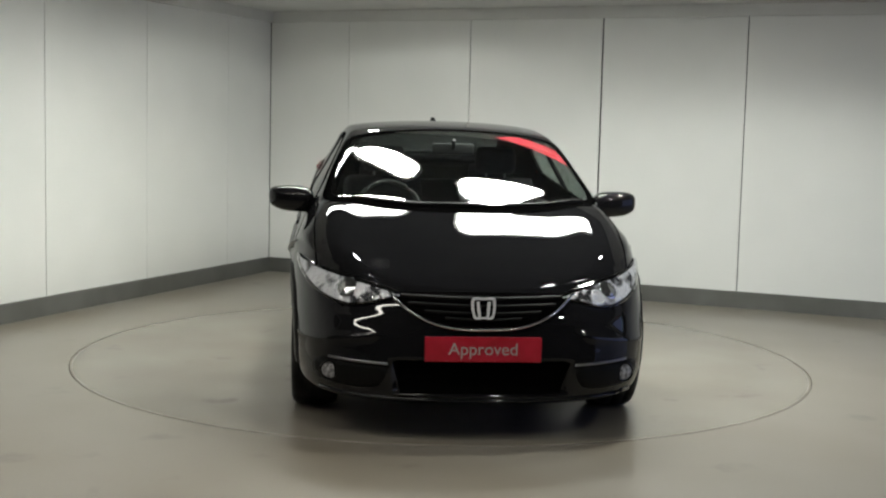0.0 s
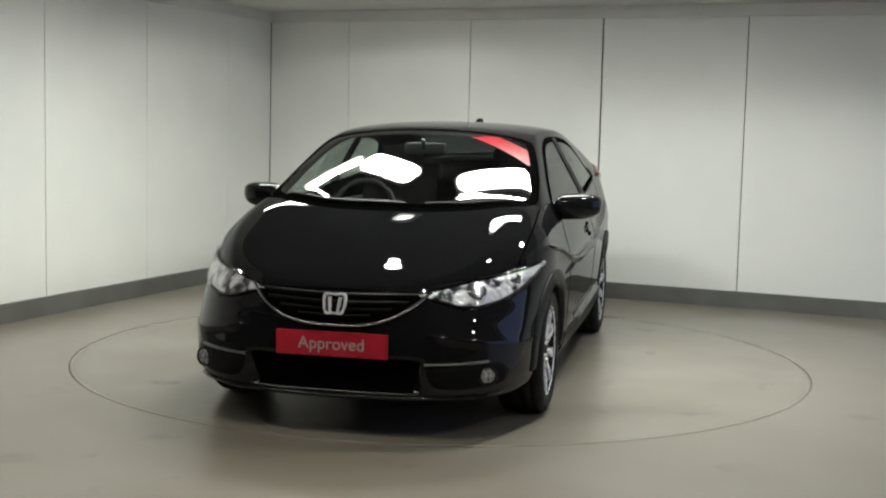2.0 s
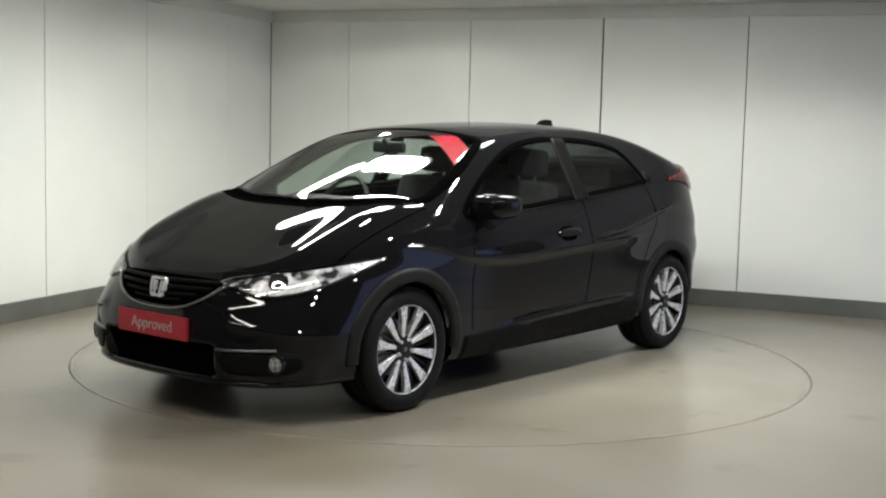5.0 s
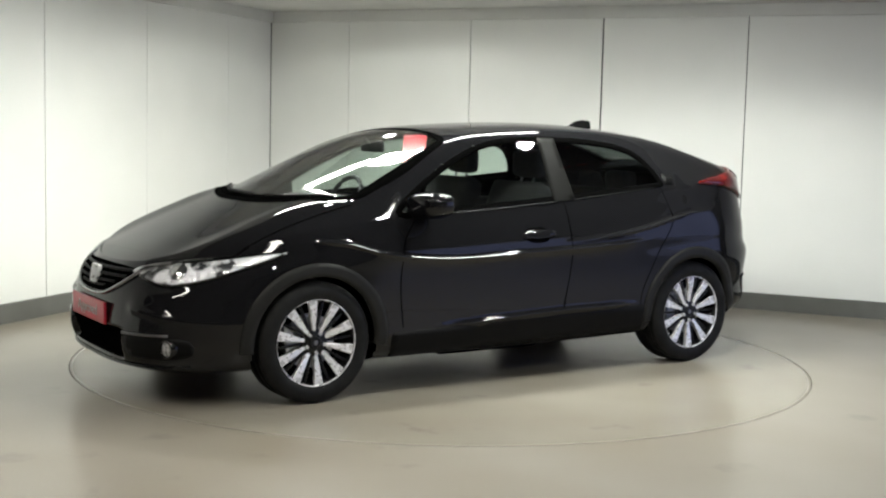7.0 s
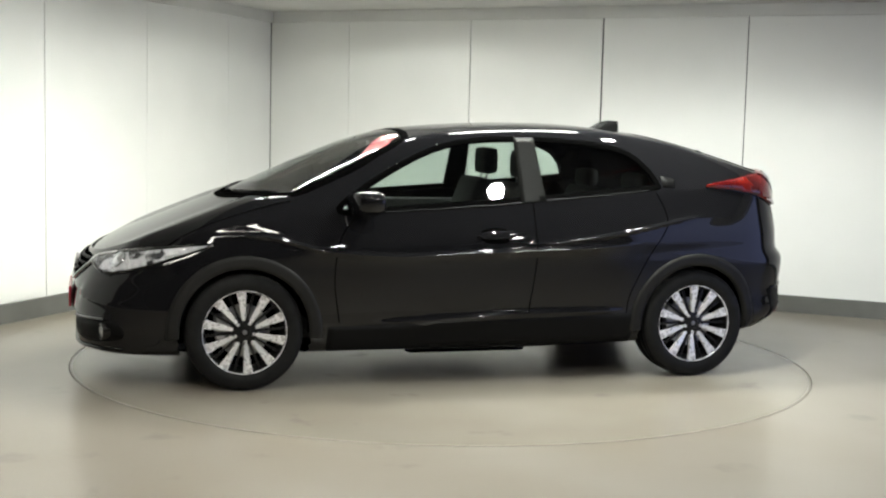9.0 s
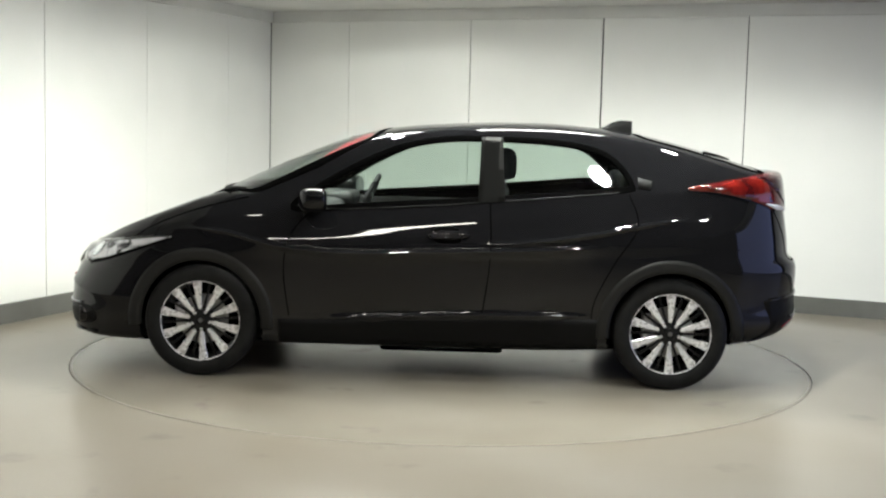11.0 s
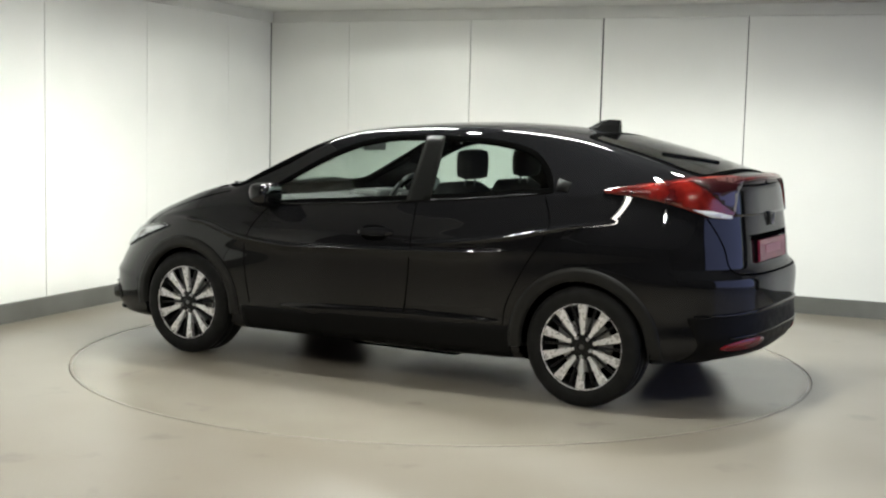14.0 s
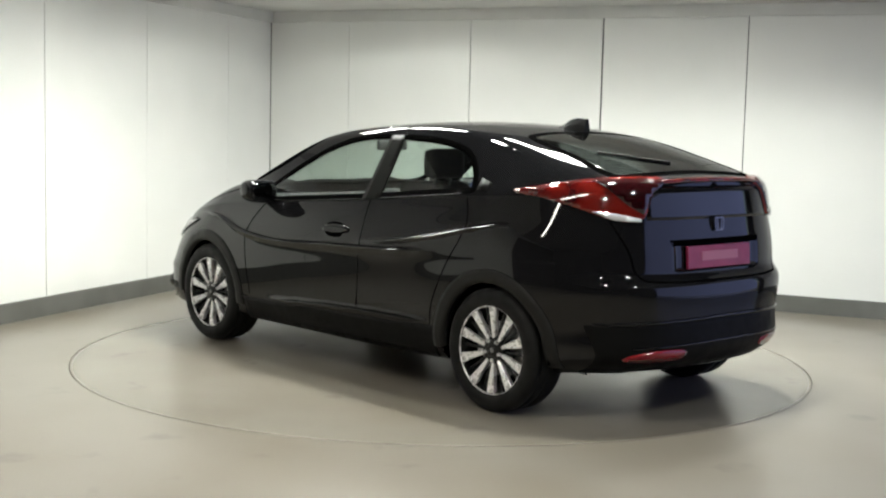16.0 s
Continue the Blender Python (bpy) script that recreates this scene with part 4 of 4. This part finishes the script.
# wheels


def wheel_parts(h, s, tilt):
    bm = bmesh.new()
    lathe(bm, [(0.001, 0.0), (0.03, 0.0), (0.034, -0.004), (0.07, -0.01), (0.075, -0.04), (0.001, -0.04)], 40)
    hub = part("wheel", bm, DARK_ALLOY, car, "two-tone ten-spoke alloy wheel", smooth=False)
    hub.matrix_local = Matrix.Translation((h, s * 0.845, HUB_Z)) @ Matrix.Rotation(0 if s > 0 else math.pi, 4, "Z") @ Matrix.Rotation(radians(tilt), 4, "Y")
    return hub


tyre_bm = bmesh.new()
lathe(tyre_bm, [(0.214, 0.002), (0.222, 0.012), (0.25, 0.022), (0.28, 0.02), (0.300, 0.010), (0.3105, -0.006), (0.3115, -0.03), (0.3085, -0.034), (0.3085, -0.04), (0.312, -0.044), (0.312, -0.088),
                (0.3085, -0.092), (0.3085, -0.1), (0.312, -0.104), (0.312, -0.17), (0.30, -0.2), (0.26, -0.212), (0.214, -0.19)], 72)
lip_bm = bmesh.new()
lathe(lip_bm, [(0.2175, 0.006), (0.219, 0.0105), (0.2225, 0.0125), (0.2225, 0.006)], 72)
rim_bm = bmesh.new()
lathe(rim_bm, [(0.224, 0.004), (0.228, 0.010), (0.223, 0.011), (0.216, 0.004), (0.212, -0.03), (0.2, -0.1), (0.2, -0.19)], 72)
disc_bm = bmesh.new()
lathe(disc_bm, [(0.06, -0.07), (0.14, -0.07), (0.14, -0.085), (0.06, -0.085)], 48)
box(disc_bm, 0.12, -0.07, 0.03, 0.06, 0.05, 0.14, 0.01)
back_bm = bmesh.new()
lathe(back_bm, [(0.001, -0.11), (0.2, -0.11)], 48)


def spoke_mesh(material, w0, w1, y0, y1, depth, name):
    """One tapered spoke, pointing up; the wheel's face is +y."""
    bm = bmesh.new()
    secs = [(0.062, w0 * 0.8, y0 - 0.004), (0.1, w0, y0), (0.16, (w0 + w1) / 2, (y0 + y1) / 2 + 0.003), (0.217, w1, y1)]
    prev = None
    for r, w, y in secs:
        ring = [bm.verts.new((px, py, r)) for px, py in ((-w, y - 0.003), (-w + 0.003, y), (w - 0.003, y), (w, y - 0.003), (w * 0.7, y - depth), (-w * 0.7, y - depth))]
        if prev:
            for i in range(6):
                bm.faces.new((prev[i], prev[(i + 1) % 6], ring[(i + 1) % 6], ring[i]))
        else:
            bm.faces.new(ring)
        prev = ring
    bm.faces.new(prev[::-1])
    bmesh.ops.recalc_face_normals(bm, faces=bm.faces)
    me = bpy.data.meshes.new(name)
    bm.to_mesh(me)
    bm.free()
    me.materials.append(material)
    return me


SPOKE = spoke_mesh(ALLOY, 0.0125, 0.0265, -0.004, 0.004, 0.03, "spoke")
RIB = spoke_mesh(DARK_ALLOY, 0.006, 0.008, -0.016, -0.02, 0.02, "rib")
bm = bmesh.new()
bmesh.ops.create_cone(bm, cap_ends=True, segments=6, radius1=0.011, radius2=0.008, depth=0.022, matrix=Matrix.Rotation(radians(-90), 4, "X"))
NUT = bpy.data.meshes.new("lug_nut")
bm.to_mesh(NUT)
bm.free()
NUT.materials.append(ALLOY)
shared = {}
for h, s, tilt in ((HUB_X, 1, 5), (-HUB_X, 1, 0), (HUB_X, -1, 11), (-HUB_X, -1, 20)):
    hub = wheel_parts(h, s, tilt)
    for nm, bm, material, lab in (("tyre", tyre_bm, RUBBER, "black road tyre"), ("rim", rim_bm, DARK_ALLOY, "gloss black rim"),
                                  ("rim_lip", lip_bm, ALLOY, "bright machined rim lip"), ("brake_disc", disc_bm, STEEL, "steel brake disc"), ("wheel_back", back_bm, SEAM, "dark inner wheel")):
        if nm not in shared:
            ob = part(nm, bm, material, hub, lab, smooth=nm != "brake_disc")
            shared[nm] = ob.data
        else:
            ob = tagged(new(nm, shared[nm]), lab)
            ob.parent = hub
    if "cap" not in shared:
        bm = bmesh.new()
        lathe(bm, [(0.001, 0.003), (0.009, 0.003), (0.012, 0.002), (0.013, 0.0)], 24)
        shared["cap"] = part("centre_cap", bm, SATIN, hub, "small bright centre emblem").data
    else:
        tagged(new("centre_cap", shared["cap"]), "small bright centre emblem").parent = hub
    for k in range(5):
        ob = new("lug_nut", NUT)
        ob.parent = hub
        ob.matrix_local = Matrix.Rotation(radians(72 * k + 36), 4, "Y") @ Matrix.Translation((0, -0.003, 0.052))
    for k in range(10):
        for me, nm, turn in ((SPOKE, "spoke", 0), (RIB, "rib", 18)):
            ob = new(nm, me)
            ob.parent = hub
            ob.matrix_local = Matrix.Rotation(radians(36 * k + turn), 4, "Y")


# cabin: seats, dashboard, wheel
def seat(x, y):
    st = part("seat", box(bmesh.new(), x, y, 0.52, 0.52, 0.50, 0.16, 0.05), CLOTH, car, "dark cloth seat", smooth=True)
    part("backrest", box(bmesh.new(), 0, 0, 0.30, 0.14, 0.48, 0.62, 0.055, Matrix.Translation((x - 0.22, y, 0.52)) @ Matrix.Rotation(radians(-20), 4, "Y")), CLOTH, st, smooth=True)
    part("headrest", box(bmesh.new(), x - 0.47, y, 1.205, 0.10, 0.26, 0.17, 0.045, ), CLOTH, st, smooth=True)
    bm = bmesh.new()
    for d in (-0.06, 0.06):
        tube(bm, [(x - 0.445, y + d, 1.06), (x - 0.465, y + d, 1.14)], 0.007)
    part("headrest_post", bm, SATIN, st)


for y in (-0.36, 0.36):
    seat(0.08, y)
bench = part("rear_bench", box(bmesh.new(), -0.68, 0, 0.52, 0.5, 1.24, 0.18, 0.05), CLOTH, car, "dark cloth rear bench", smooth=True)
part("backrest", box(bmesh.new(), 0, 0, 0.27, 0.14, 1.22, 0.52, 0.05, Matrix.Translation((-0.92, 0, 0.55)) @ Matrix.Rotation(radians(-22), 4, "Y")), CLOTH, bench, smooth=True)
for y in (-0.38, 0.38):
    part("headrest", box(bmesh.new(), -1.10, y, 1.105, 0.09, 0.24, 0.12, 0.04), CLOTH, bench, smooth=True)
part("dashboard", box(bmesh.new(), 0.86, 0, 0.83, 0.50, 1.34, 0.26, 0.07), DASH, car, "dark plastic dashboard", smooth=True)
part("instrument_hood", box(bmesh.new(), 0.68, -0.36, 0.95, 0.24, 0.42, 0.09, 0.04), DASH, car, smooth=True)
part("cabin_floor", box(bmesh.new(), -0.2, 0, 0.3, 2.6, 1.4, 0.1, 0.02), CLOTH, car)
part("parcel_shelf", box(bmesh.new(), -1.42, 0, 1.0, 0.5, 1.1, 0.02, 0.005), CLOTH, car)
for s in BOTH:
    part("door_card", box(bmesh.new(), -0.1, s * 0.735, 0.72, 1.6, 0.05, 0.44, 0.02), DASH, car, smooth=True)
bm = bmesh.new()
ringp = [(0.0, 0.18 * math.cos(t), 0.18 * math.sin(t)) for t in np.linspace(0, 2 * math.pi, 33)]
tube(bm, ringp, 0.015)
box(bm, 0, 0, 0, 0.04, 0.15, 0.11, 0.02), box(bm, 0, 0, 0.0, 0.02, 0.34, 0.03, 0.006)
bmesh.ops.transform(bm, matrix=Matrix.Translation((0.50, -0.36, 0.93)) @ Matrix.Rotation(radians(-25), 4, "Y"), verts=bm.verts)
part("steering_wheel", bm, DASH, car, "dark steering wheel on the right", smooth=True)
part("rear_view_mirror", box(bmesh.new(), 0.50, 0.0, 1.29, 0.03, 0.24, 0.065, 0.014), DASH, car, smooth=True)
part("mirror_stalk", tube(bmesh.new(), [(0.51, 0, 1.29), (0.56, 0, 1.34)], 0.012), DASH, car)
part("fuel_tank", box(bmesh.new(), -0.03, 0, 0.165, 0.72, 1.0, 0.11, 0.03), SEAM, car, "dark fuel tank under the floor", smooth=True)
shell.free()


# ---- what turns ----
def motions():
    cars, tables = [], []
    for k in range(0, 17):
        a = 204.569 - 8.7932 * (k - 8) - 0.01108 * (k - 8) ** 2 - 0.00155 * (k - 8) ** 3
        r = Matrix.Rotation(radians(a), 4, "Z")
        cars.append((float(k), r @ Matrix.Translation((0.014, -0.004, 0.0))))
        tables.append((float(k), r))
    walk(car, cars)
    walk(table, tables)


motions()
